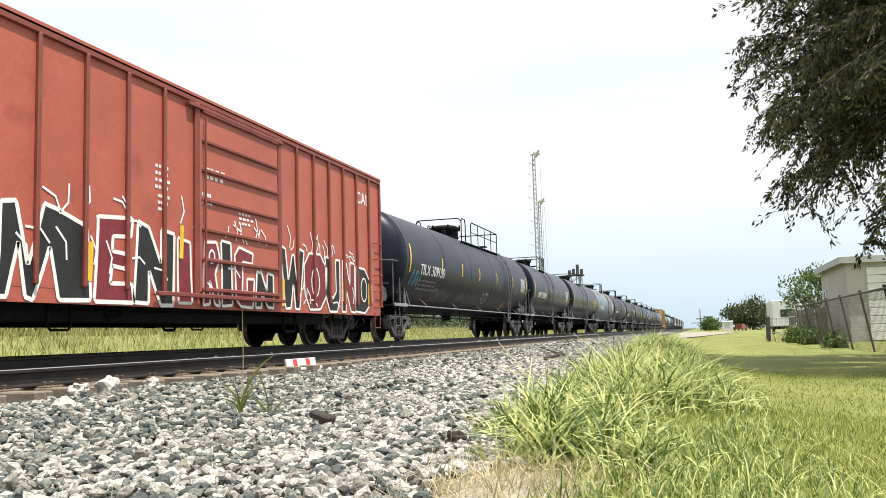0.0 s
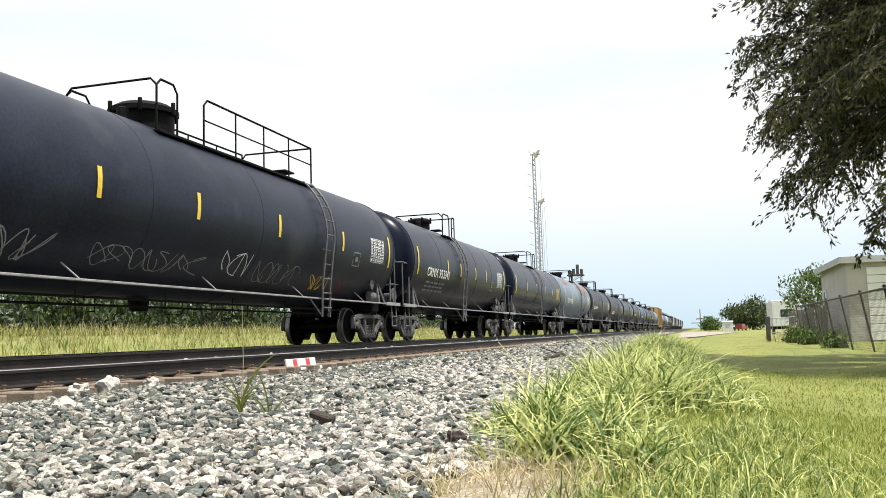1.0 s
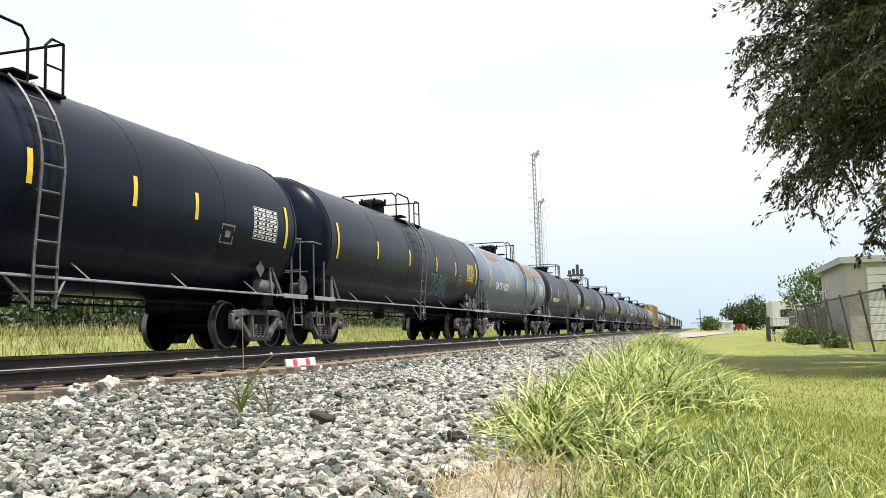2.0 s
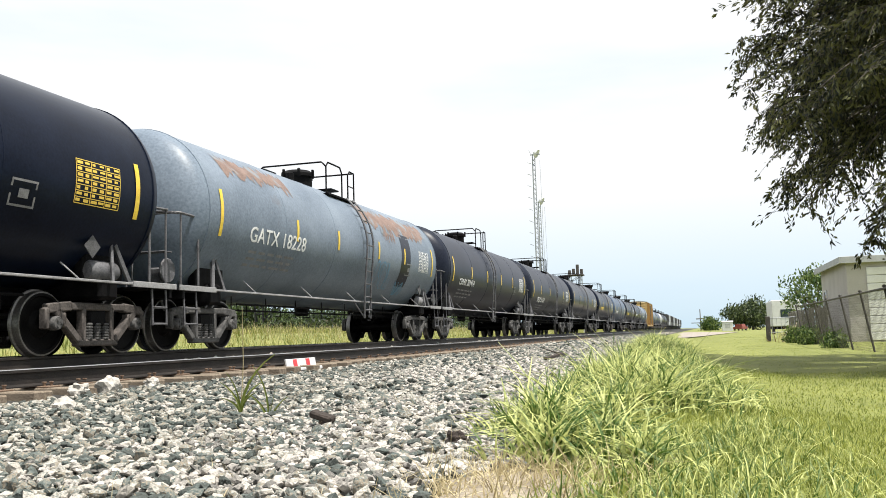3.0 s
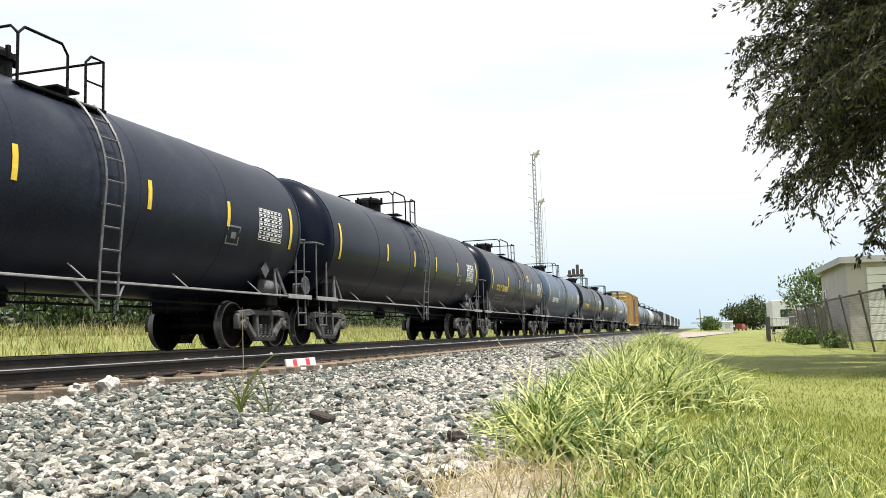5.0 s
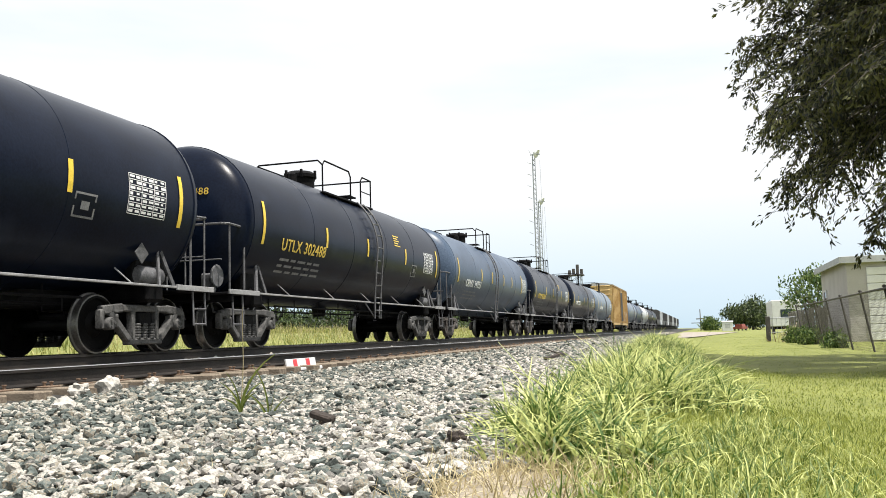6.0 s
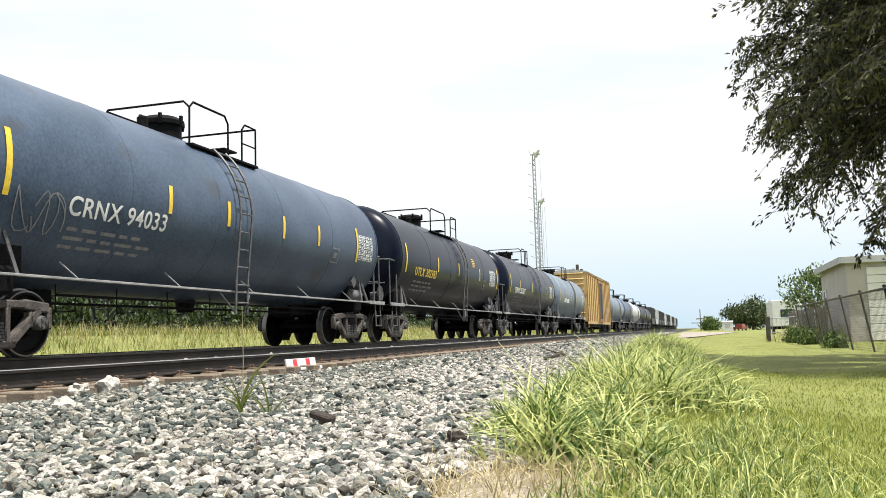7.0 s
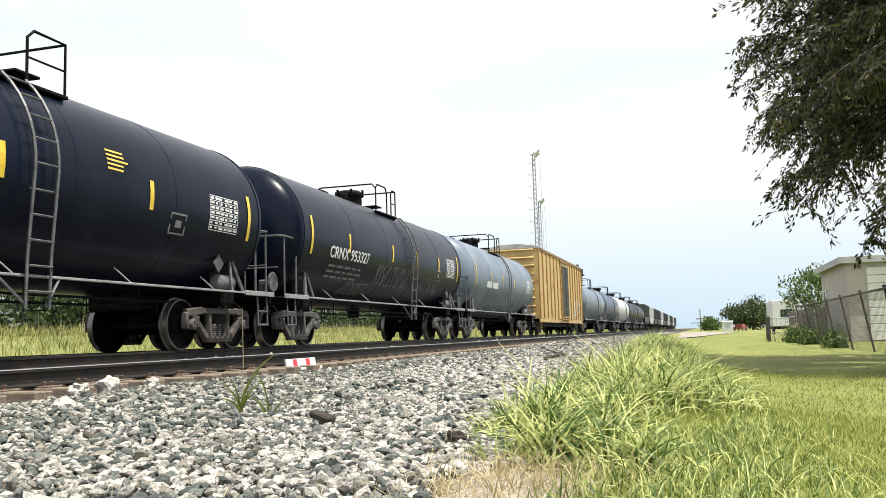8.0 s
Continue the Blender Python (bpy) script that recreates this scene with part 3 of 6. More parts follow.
RUSTY.materials[0] = M_FRAME_RUST
WHEELSETS = []
CARS = []


def sub(name, mesh, parent, m):
    o = new(name, mesh)
    o.parent = parent
    o.matrix_basis = m
    return o


def add_truck(car, y, rusty=False, keyed=True):
    b = sub("truck", TRUCK["bolster"], car, pose(0, y, 0))
    for s in (-1, 1):
        sub("side_frame", RUSTY if rusty else TRUCK["side_frame"], b, pose(s * 1.0, 0, 0))
        tagged(sub("spring_nest", TRUCK["spring_nest"], b, pose(s * 1.0, 0, 0)), kind="stuff")
        for e in (-1, 1):
            sub("journal_bearing", TRUCK["journal_bearing"], b, pose(s * 0.98, e * 0.89, 0.455, 0, 0, 0 if s > 0 else 180))
    for e in (-1, 1):
        w = sub("wheelset", TRUCK["wheelset"], b, pose(0, e * 0.89, 0.455))
        if keyed:
            WHEELSETS.append((w, e * 0.89))


def start_car(name, tc):
    """tc: seconds after which the car's front mark comes abreast; sets its place along the line."""
    car = empty(name, pose(TRACK_X, 0, RAIL_Z))
    CARS.append((car, SPEED * tc - 2.43))
    return car


def coupler(car, y, s):
    bm = bmesh.new()
    box(bm, -0.10, 0.10, min(y, y + s * 0.6), max(y, y + s * 0.6), 0.72, 0.92, 0.03)
    box(bm, -0.17, 0.17, min(y + s * 0.50, y + s * 0.78), max(y + s * 0.50, y + s * 0.78), 0.68, 0.98, 0.05)
    tube(bm, [(0.25, y, 0.75), (0.3, y + s * 0.4, 0.50), (0.2, y + s * 0.75, 0.42)], 0.025, 6)
    part("coupler", bm, M_STEEL, car)


def tank_car(tc0, tc1, paint, label, ladder=0.54, stripes=(0.22, 0.42, 0.62, 0.80), mark="", mark_mat=None, mark_at=0.17, mark_size=0.34,
             r=1.54, zc=ZC, plat=(-1.2, 0.9), rail_up=0.50, plat_cut=(0.55, 0.77, 0.24), long_rail=0.0, tags=(), dome=(0.40, 0.46), panel=M_LETTER, rusty=False, keyed=True, seed=1,
             stripe_tall=0.86, lower=None, top_patch=None, bands=(), end_mark="", rear=1.0, mark_a=-0.45):
    rng = np.random.default_rng(seed)
    S = SPEED * (tc1 - tc0)
    car = start_car("tank_car", tc0)
    tagged(car, label, "tank car", "cars of the freight train")
    e = 0.42
    # shell with dished heads and raised weld seams
    bm = bmesh.new()
    prof = []
    for i in range(15):
        t = i / 14 * math.pi / 2
        prof.append((-e - 0.62 * math.cos(t), r * math.sin(t) if i else 0.0))
    seams = [e * -1 + 0.02] + [S * k for k in (0.2, 0.4, 0.6, 0.8)] + [S + e - 0.02]
    for y in seams:
        b = 0.014 if y in (seams[0], seams[-1]) else 0.005
        prof += [(y - 0.012, r), (y - 0.008, r + b), (y + 0.008, r + b), (y + 0.012, r)]
    for i in range(14, -1, -1):
        t = i / 14 * math.pi / 2
        prof.append((S + e + 0.62 * math.cos(t), r * math.sin(t) if i else 0.0))
    lathe(bm, prof, (0, 1, 0), (0, 0, zc), 56)
    part("tank", bm, paint, car, smooth=True)
    # centre sill stubs, bolsters, side bar
    bm = bmesh.new()
    for y0, y1, y in ((-0.75, 2.2, 0.25), (S - 2.2, S + 0.75, S - 0.25)):
        bm = bmesh.new()
        box(bm, -0.33, 0.33, y0, y1, 0.70, 1.12, 0.03)
        box(bm, -1.25, 1.25, y - 0.22, y + 0.22, 0.80, 1.18, 0.05)
        for s in (-1, 1):
            box(bm, s * 1.05 - 0.10, s * 1.05 + 0.10, y - 0.45, y + 0.45, 1.05, 1.75, 0.04, m=None)
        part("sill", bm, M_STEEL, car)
    for s in (-1, 1):
        bm = bmesh.new()
        box(bm, s * 1.40 - 0.035, s * 1.40 + 0.035, -1.05, S + 1.05, 1.03, 1.065, 0.006, 0)
        for k in range(5):
            y = S * (k + 0.6) / 5
            tube(bm, [(s * 1.38, y, 1.05), (s * 1.16, y - 0.14, 1.30)], 0.012, 5)
        # near bar pale, far bar in handrail grey
        part("side_bar", bm, M_PALE if s > 0 else M_PIPE, car, "pale side bar" if s > 0 else "")
    # end platforms, steps, end rails
    for y, s in ((-0.55, -1), (S + 0.55, 1)):
        bm = bmesh.new()
        box(bm, -1.40, 1.40, min(y, y + s * 0.62), max(y, y + s * 0.62), 0.99, 1.04, 0.01)
        box(bm, -1.43, 1.43, min(y + s * 0.46, y + s * 0.52), max(y + s * 0.46, y + s * 0.52), 0.86, 1.05, 0.01)
        part("end_platform", bm, M_STEEL, car)
        for x in (-1, 1):
            bm = bmesh.new()
            box(bm, x * 1.435 - 0.02, x * 1.435 + 0.02, min(y - s * 0.5, y + s * 0.62), max(y - s * 0.5, y + s * 0.62), 1.00, 1.09, 0.006)
            part("platform_edge", bm, M_PALE, car, "pale platform edge")
        bm = bmesh.new()
        yy = y + s * 0.12
        ye = y + s * 0.60
        half = [(1.38, y - s * 0.02, 1.05), (1.38, y - s * 0.02, 2.18), (1.38, y + s * 0.06, 2.30), (1.36, ye - s * 0.12, 2.32), (1.26, ye, 2.32)]
        tube(bm, half + [(-a, b, c) for a, b, c in reversed(half)], 0.024, 6)
        for x in (-1.35, 1.35):
            tube(bm, [(x, ye - s * 0.14, 1.0), (x, ye - s * 0.14, 2.32)], 0.02, 6)
        tube(bm, [(0.5, ye, 2.32), (0.5, ye, 1.05)], 0.018, 5)
        tube(bm, [(-1.26, ye, 1.65), (1.26, ye, 1.65)], 0.016, 5)
        part("end_rail", bm, M_PIPE, car)
        for x in (-1, 1):
            bm = bmesh.new()
            tube(bm, [(x * 1.38, y + s * 0.05, 1.0), (x * 1.40, y + s * 0.05, 0.42)], 0.02, 5)
            tube(bm, [(x * 1.38, y + s * 0.42, 1.0), (x * 1.40, y + s * 0.42, 0.42)], 0.02, 5)
            for z in (0.44, 0.70):
                tube(bm, [(x * 1.40, y + s * 0.05, z), (x * 1.40, y + s * 0.42, z)], 0.02, 5)
            part("corner_step", bm, M_PIPE, car)
        coupler(car, y + s * 0.35, s)
        # brace props beside the tank saddle
        for x in (-1, 1):
            bm = bmesh.new()
            yb = y - s * 0.75
            tube(bm, [(x * 1.38, yb + s * 0.25, 1.05), (x * 1.22, yb, 1.78)], 0.04, 5)
            tube(bm, [(x * 1.38, yb - s * 0.15, 1.05), (x * 1.22, yb, 1.78)], 0.03, 5)
            box(bm, x * 1.22 - 0.10, x * 1.22 + 0.10, yb - 0.08, yb + 0.08, 1.72, 1.82, 0.01)
            part("brace", bm, M_PIPE, car)
    # hand brake stand and valve gear on the front platform
    bm = bmesh.new()
    box(bm, 0.72, 0.98, -1.00, -0.84, 1.04, 1.42, 0.03)
    lathe(bm, [(0, 0.0), (0, 0.20), (0.03, 0.22), (0.05, 0.20), (0.05, 0.0)], (1, 0, 0), (1.0, -0.92, 1.36), 14)
    tube(bm, [(0.85, -0.92, 1.04), (0.85, -0.75, 0.70), (0.6, 0.2, 0.62)], 0.02, 5)
    part("hand_brake", bm, M_PIPE, car)
    bm = bmesh.new()
    tube(bm, [(0.35, -1.1, 0.85), (0.55, -1.25, 0.55), (0.35, -1.32, 0.42), (0.2, -1.34, 0.60)], 0.025, 6)
    part("air_hose", bm, M_STEEL, car)
    # brake cylinder and reservoir under the rear end
    bm = bmesh.new()
    lathe(bm, [(-0.35, 0.0), (-0.32, 0.12), (-0.25, 0.16), (0.25, 0.16), (0.32, 0.12), (0.35, 0.0)], (0, 1, 0), (1.15, S - 0.35, 1.22), 14)
    part("air_reservoir", bm, M_LETTER_G if paint is M_SILVER else M_PIPE, car, smooth=True)
    bm = bmesh.new()
    zz = 0.86
    tube(bm, [(0.9, 1.6, zz), (0.9, S - 1.6, zz - 0.02)], 0.022, 5)
    tube(bm, [(0.55, 1.6, zz - 0.1), (0.55, S - 1.6, zz - 0.1)], 0.022, 5)
    for k in range(7):
        y = 2.0 + (S - 4.0) * k / 6
        tube(bm, [(0.9, y, zz), (0.9, y, zz - 0.22), (0.55, y, zz - 0.22), (0.55, y, 1.2)], 0.014, 4)
    lathe(bm, [(0, 0.0), (0, 0.16), (0.25, 0.20), (0.45, 0.20)], (0, 0, 1), (0, S * 0.5, 0.72), 14)
    part("brake_pipe", bm, M_STEEL, car)
    # top platform with rails, manway, ladder
    yl = S * ladder
    py0, py1 = yl + plat[0], yl + plat[1]
    zt = zc + r
    bm = bmesh.new()
    for x0, x1 in ((0.55, 1.05), (-1.05, -0.55)):
        box(bm, x0, x1, py0, py1, zt - 0.33, zt - 0.28, 0.008)
    for y in np.linspace(py0 + 0.1, py1 - 0.1, 5):
        box(bm, -1.0, 1.0, y - 0.03, y + 0.03, zt - 0.40, zt - 0.33, 0.0)
    box(bm, -0.55, 0.55, py1 - 0.5, py1, zt - 0.30 + 0.33, zt + 0.07, 0.008)
    part("top_platform", bm, M_STEEL, car)
    zr = zc + r + rail_up
    bm = bmesh.new()
    for x in (0.98, -0.86):
        split = py0 + (py1 - py0) * plat_cut[1]
        a0, a1 = py0, py0 + (py1 - py0) * plat_cut[0]
        tube(bm, [(x, a0, zt - 0.30), (x, a0, zr - 0.12), (x, a0 + 0.12, zr), (x, a1 - 0.12, zr), (x, a1, zr - 0.14), (x, a1, zt - 0.30)], 0.022, 6)
        tube(bm, [(x, split, zt - 0.30), (x, split, zr - 0.12), (x, split + 0.12, zr), (x, py1, zr), (x, py1, zt - 0.30)], 0.022, 6)
        if long_rail:
            for k in range(1, 4):
                yk = split + (py1 - split) * k / 4
                tube(bm, [(x, yk, zt - 0.30), (x, yk, zr)], 0.018, 5)
        tube(bm, [(x, split, zr - 0.40), (x, py1, zr - 0.40)], 0.016, 5)
    for y in (py0, py1):
        tube(bm, [(0.98, y, zr - (0.0 if y == py1 else 0.12)), (0.86, y, zr), (-0.76, y, zr), (-0.86, y, zr - 0.12)], 0.022, 6)
    part("platform_rail", bm, M_STEEL, car)
    bm = bmesh.new()
    ym = py0 + (py1 - py0) * plat_cut[2]
    lathe(bm, [(0, dome[0] * 0.92), (dome[1] * 0.65, dome[0] * 0.92), (dome[1] * 0.65, dome[0] * 1.06), (dome[1] * 0.82, dome[0] * 1.06), (dome[1], dome[0] * 0.8), (dome[1] + 0.03, 0.0)],
          (0, 0, 1), (0, ym, zt - 0.06), 20)
    for k in range(6):
        a = k * 1.047
        box(bm, dome[0] * 1.05 * math.cos(a) - 0.03, dome[0] * 1.05 * math.cos(a) + 0.03, ym + dome[0] * 1.05 * math.sin(a) - 0.03, ym + dome[0] * 1.05 * math.sin(a) + 0.03, zt + dome[1] * 0.45, zt + dome[1] * 0.9, 0.006)
    part("manway", bm, M_STEEL, car, smooth=True)
    bm = bmesh.new()
    lathe(bm, [(0, 0.10), (0.22, 0.10), (0.25, 0.06), (0.25, 0)], (0, 0, 1), (0.25, ym - 0.95, zt - 0.05), 10)
    part("valve", bm, M_STEEL, car)
    bm = bmesh.new()
    lathe(bm, [(0, 0.07), (0.18, 0.07), (0.2, 0.0)], (0, 0, 1), (-0.2, ym + 0.8, zt - 0.05), 10)
    part("valve", bm, M_STEEL, car)
    for s in (1, -1):
        bm = bmesh.new()
        rail_pts = [(s * (r + 0.12) * math.cos(a), zc + (r + 0.12) * math.sin(a)) for a in np.linspace(0.85, -0.05, 8)] + [(s * 1.56, 1.3), (s * 1.54, 0.62)]
        for dy in (-0.21, 0.21):
            tube(bm, [(x, yl + dy, z) for x, z in rail_pts], 0.024, 5)
        part("ladder", bm, M_PIPE, car)
        lad = car.children[-1]
        a_list = [(s * (r + 0.12) * math.cos(a), zc + (r + 0.12) * math.sin(a)) for a in np.linspace(0.80, 0.0, 5)] + [(s * 1.58, zc - 0.33 * k) for k in range(1, 6)]
        for x, z in a_list:
            if z > 0.6:
                sub("rung", RUNG, lad, pose(x, yl, z))
        for dy in (-0.55, 0.55):
            bm = bmesh.new()
            tube(bm, [(s * 1.40, yl + dy, 1.03), (s * 1.52, yl + dy * 0.3, 0.64)], 0.02, 5)
            part("step_brace", bm, M_PIPE, lad)
    # stripes, lettering, panels
    for k, q in enumerate((0.0, *stripes, rear)):
        tall = stripe_tall if q in (0.0, rear) else 0.46
        bm = bmesh.new()
        patch(bm, S * q - 0.05, S * q + 0.05, -tall / 2 - 0.03, tall / 2 - 0.03)
        wrap(bm, r, zc, 0.008 if q not in (0.0, rear) else 0.010)
        part("stripe", bm, M_YELLOW, car, "yellow reflective stripe")
    if mark:
        if mark == "bars":
            bm = bmesh.new()
            patch(bm, S * mark_at, S * mark_at + 0.85, -0.45, -0.45 + mark_size * 0.7, n=1)
            patch(bm, S * mark_at + 1.05, S * mark_at + 2.0, -0.45, -0.45 + mark_size * 0.7, n=1)
            wrap(bm, r, zc)
            part("reporting_mark", bm, M_LETTER, car, "unreadable white reporting marks")
        else:
            text_on_tank(mark, mark_size, mark_mat or M_LETTER, car, S * mark_at, mark_a, r, zc, "painted reporting marks")
        bm = bmesh.new()
        for k in range(3):
            w = S * mark_at + 0.1
            for j in range(5):
                L = rng.uniform(0.18, 0.42)
                patch(bm, w, w + L, mark_a - 0.17 - k * 0.14, mark_a - 0.225 - k * 0.14, n=1)
                w += L + 0.10
                if w > S * mark_at + 2.0:
                    break
        wrap(bm, r, zc)
        part("small_print", bm, M_LETTER_G, car, "rows of small unreadable print")["kind"] = "stuff"
    if mark_mat is not None:
        bm = bmesh.new()
        for k in range(5):
            patch(bm, S * 0.655, S * 0.655 + rng.uniform(0.32, 0.5), 0.52 - k * 0.07, 0.49 - k * 0.07, n=1)
        wrap(bm, r, zc)
        part("small_print", bm, M_LETTER_Y, car, "small yellow unreadable notice")["kind"] = "stuff"
    # data panel and placards near the rear
    bm = bmesh.new()
    p0 = S - 1.36 if rear == 1.0 else S * rear + 0.10
    p1 = p0 + 0.94
    for k in range(8):
        a = 0.24 - k * 0.088
        patch(bm, p0, p1, a, a - 0.011, n=1)
        for j in range(6 if k < 7 else 0):
            L = rng.uniform(0.06, 0.13)
            patch(bm, p0 + 0.02 + j * 0.157, p0 + 0.02 + j * 0.157 + L, a - 0.026, a - 0.026 - rng.uniform(0.03, 0.045), n=1)
    for j in (0.0, 0.333, 0.667, 1.0):
        y = p0 + (p1 - p0) * j
        patch(bm, y - 0.006, y + 0.006, 0.24, 0.24 - 7 * 0.088, n=3)
    wrap(bm, r, zc)
    part("data_panel", bm, panel, car, "white stencilled data panel")["kind"] = "stuff"
    bm = bmesh.new()
    for y0, y1, a0, a1 in ((S - 2.5, S - 2.05, -0.22, -0.25), (S - 2.5, S - 2.05, -0.55, -0.58), (S - 2.5, S - 2.47, -0.22, -0.58), (S - 2.08, S - 2.05, -0.22, -0.58), (S - 2.36, S - 2.19, -0.34, -0.46)):
        patch(bm, y0, y1, a0, a1, n=1)
    wrap(bm, r, zc)
    part("stencil_box", bm, M_LETTER_G, car)
    for y in (S - 0.75,):
        bm = bmesh.new()
        box(bm, 1.22, 1.235, -0.12, 0.12, -0.12, 0.12, 0.0, m=Matrix.Translation((0.10 if y < S else -0.3, y, 1.55)) @ Matrix.Rotation(radians(45), 4, "X"))
        part("placard", bm, M_PLACARD, car, "diamond hazard placard holder")
    for y0, y1, a0, a1, w, mat in tags:
        bm = bmesh.new()
        scribble(bm, rng, y0, y1, a0, a1, w, max(3, int((y1 - y0) / 0.28)))
        wrap(bm, r, zc)
        part("graffiti", bm, mat, car, "hand sprayed graffiti tag")["kind"] = "stuff"
    for y0, y1, a0, a1 in bands:
        bm = bmesh.new()
        patch(bm, y0, y1, a0, a1)
        wrap(bm, r, zc, 0.003)
        part("painted_band", bm, M_BLACK, car, "black painted band", smooth=True)
    if end_mark:
        ob = letters(end_mark, 0.19, mark_mat or M_LETTER, car, Matrix(), label="small painted car number on the tank head")
        for v in ob.data.vertices:
            x, z = 0.25 + v.co.x, 0.45 + v.co.y
            q = min(1.0, math.hypot(x, z) / r)
            v.co = (x, -e - 0.62 * math.cos(math.asin(q)) - 0.028, zc + z)
    if top_patch:
        for y0, y1, a0, a1, mat in top_patch:
            bm = bmesh.new()
            n = 40
            up = [(y0 + (y1 - y0) * i / n, a1 + rng.uniform(-0.12, 0.12)) for i in range(n + 1)]
            lo = [(y, a0 + rng.uniform(-0.16, 0.16)) for y, _ in up]
            V = [[bm.verts.new((0.001, y, a + (b - a) * k / 5)) for k in range(6)] for (y, b), (_, a) in zip(up, lo)]
            for p, q in zip(V, V[1:]):
                for k in range(5):
                    bm.faces.new((p[k], q[k], q[k + 1], p[k + 1]))
            wrap(bm, r, zc, 0.004)
            part("worn_patch", bm, mat, car, "bare rusty patch where paint has gone", smooth=True)
    add_truck(car, 0.25, rusty, keyed)
    add_truck(car, S - 0.25, rusty, keyed)
    return car


RUST_PATCH = material("brown surface rust", (0.13, 0.085, 0.07), (0.25, 0.18, 0.155), rough=0.85, scale=3, fine=30, bump=0.2,
                      stain=(0.19, 0.215, 0.24), stain_scale=2.2, stain_at=0.52)


def box_car(tc0, length, paint, rib, label, height=4.36, door_w=3.05, ribs=7, roof=M_ROOF, plug=False):
    """A boxcar whose front end comes abreast at tc0."""
    car = start_car("boxcar", tc0)
    tagged(car, label, "boxcar", "cars of the freight train")
    L, hw, z0, z1 = length, 1.48, 0.88, height
    bm = bmesh.new()
    box(bm, -hw, hw, 0, L, z0, z1, 0.02)
    part("body", bm, paint, car)
    bm = bmesh.new()
    prof = [(-hw - 0.05, z1 - 0.02), (-hw - 0.05, z1 + 0.06), (-0.5, z1 + 0.24), (0.5, z1 + 0.24), (hw + 0.05, z1 + 0.06), (hw + 0.05, z1 - 0.02)]
    a = [bm.verts.new((x, -0.04, z)) for x, z in prof]
    b = [bm.verts.new((x, L + 0.04, z)) for x, z in prof]
    bm.faces.new(a), bm.faces.new(list(reversed(b)))
    for i in range(6):
        bm.faces.new((a[i], a[(i + 1) % 6], b[(i + 1) % 6], b[i]))
    for k in range(int(L / 1.2)):
        box(bm, -hw + 0.1, hw - 0.1, 0.6 + k * 1.2 - 0.03, 0.6 + k * 1.2 + 0.03, z1 + 0.02, z1 + 0.10, 0.0)
    part("roof", bm, roof, car)
    for s in (1, -1):
        bm = bmesh.new()
        box(bm, s * hw - 0.03, s * hw + 0.05, 0, L, z1 - 0.10, z1 + 0.02, 0.01)
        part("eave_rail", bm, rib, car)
        bm = bmesh.new()
        box(bm, s * (hw - 0.024) - 0.02, s * (hw - 0.024) + 0.02, 0.02, L - 0.02, z0 - 0.18, z0 + 0.02, 0.0)
        part("side_sill", bm, paint, car)
        bm = bmesh.new()
        box(bm, s * (hw - 0.35) - 0.05, s * (hw - 0.35) + 0.05, L * 0.15, L * 0.80, z0 - 0.42, z0 - 0.10, 0.02)
        part("under_beam", bm, M_STEEL, car)
        d0, d1 = L / 2 + 0.3 - door_w / 2, L / 2 + 0.3 + door_w / 2
        spans = ((0.0, d0), (d1, L))
        for p0, p1 in spans:
            for k in range(ribs + 1):
                y = p0 + (p1 - p0) * k / ribs
                bm = bmesh.new()
                wv = 0.035 if 0 < k < ribs else 0.07
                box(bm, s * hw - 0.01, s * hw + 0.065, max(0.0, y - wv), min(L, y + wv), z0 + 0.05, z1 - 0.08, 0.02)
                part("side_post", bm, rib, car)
        bm = bmesh.new()
        box(bm, s * hw - 0.01, s * hw + 0.05, d0 + 0.09, d1 - 0.09, z0 + 0.10, z1 - 0.22, 0.015)
        door = part("sliding_door", bm, paint, car)
        bm = bmesh.new()
        nr = 6
        step = (z1 - z0 - 0.36) / nr
        for k in range(nr + 1):
            z = z0 + 0.15 + step * k
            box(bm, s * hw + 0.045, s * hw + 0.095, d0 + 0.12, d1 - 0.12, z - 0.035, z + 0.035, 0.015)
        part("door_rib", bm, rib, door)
        for dy in (0.16,):
            bm = bmesh.new()
            tube(bm, [(s * (hw + 0.11), d0 + dy, z0 + 0.15), (s * (hw + 0.11), d0 + dy, z1 - 0.3)], 0.022, 6)
            part("lock_bar", bm, rib, door)
        bm = bmesh.new()
        box(bm, s * hw + 0.05, s * hw + 0.12, d0 - 1.2, d1 + 0.1, z0 + 0.0, z0 + 0.07, 0.01)
        part("door_track", bm, rib, car)
        bm = bmesh.new()
        box(bm, s * hw + 0.03, s * hw + 0.10, d0 - 0.3, d1 + 0.1, z1 - 0.20, z1 - 0.13, 0.01)
        part("door_track", bm, rib, car)
        # ladders at the ends
        for yb in (0.28, L - 0.28):
            bm = bmesh.new()
            for k in range(5 if yb > 1 else 4):
                z = z0 + 0.05 + k * 0.42
                tube(bm, [(s * hw, yb - 0.22, z), (s * (hw + 0.09), yb - 0.2, z), (s * (hw + 0.09), yb + 0.2, z), (s * hw, yb + 0.22, z)], 0.014, 5)
            for dy in (-0.2, 0.2):
                tube(bm, [(s * hw, yb + dy, z0 - 0.1), (s * hw, yb + dy, z0 - 0.50)], 0.016, 5)
            tube(bm, [(s * hw, yb - 0.2, z0 - 0.50), (s * hw, yb + 0.2, z0 - 0.50)], 0.016, 5)
            tagged(part("grab_iron", bm, rib, car), kind="stuff")
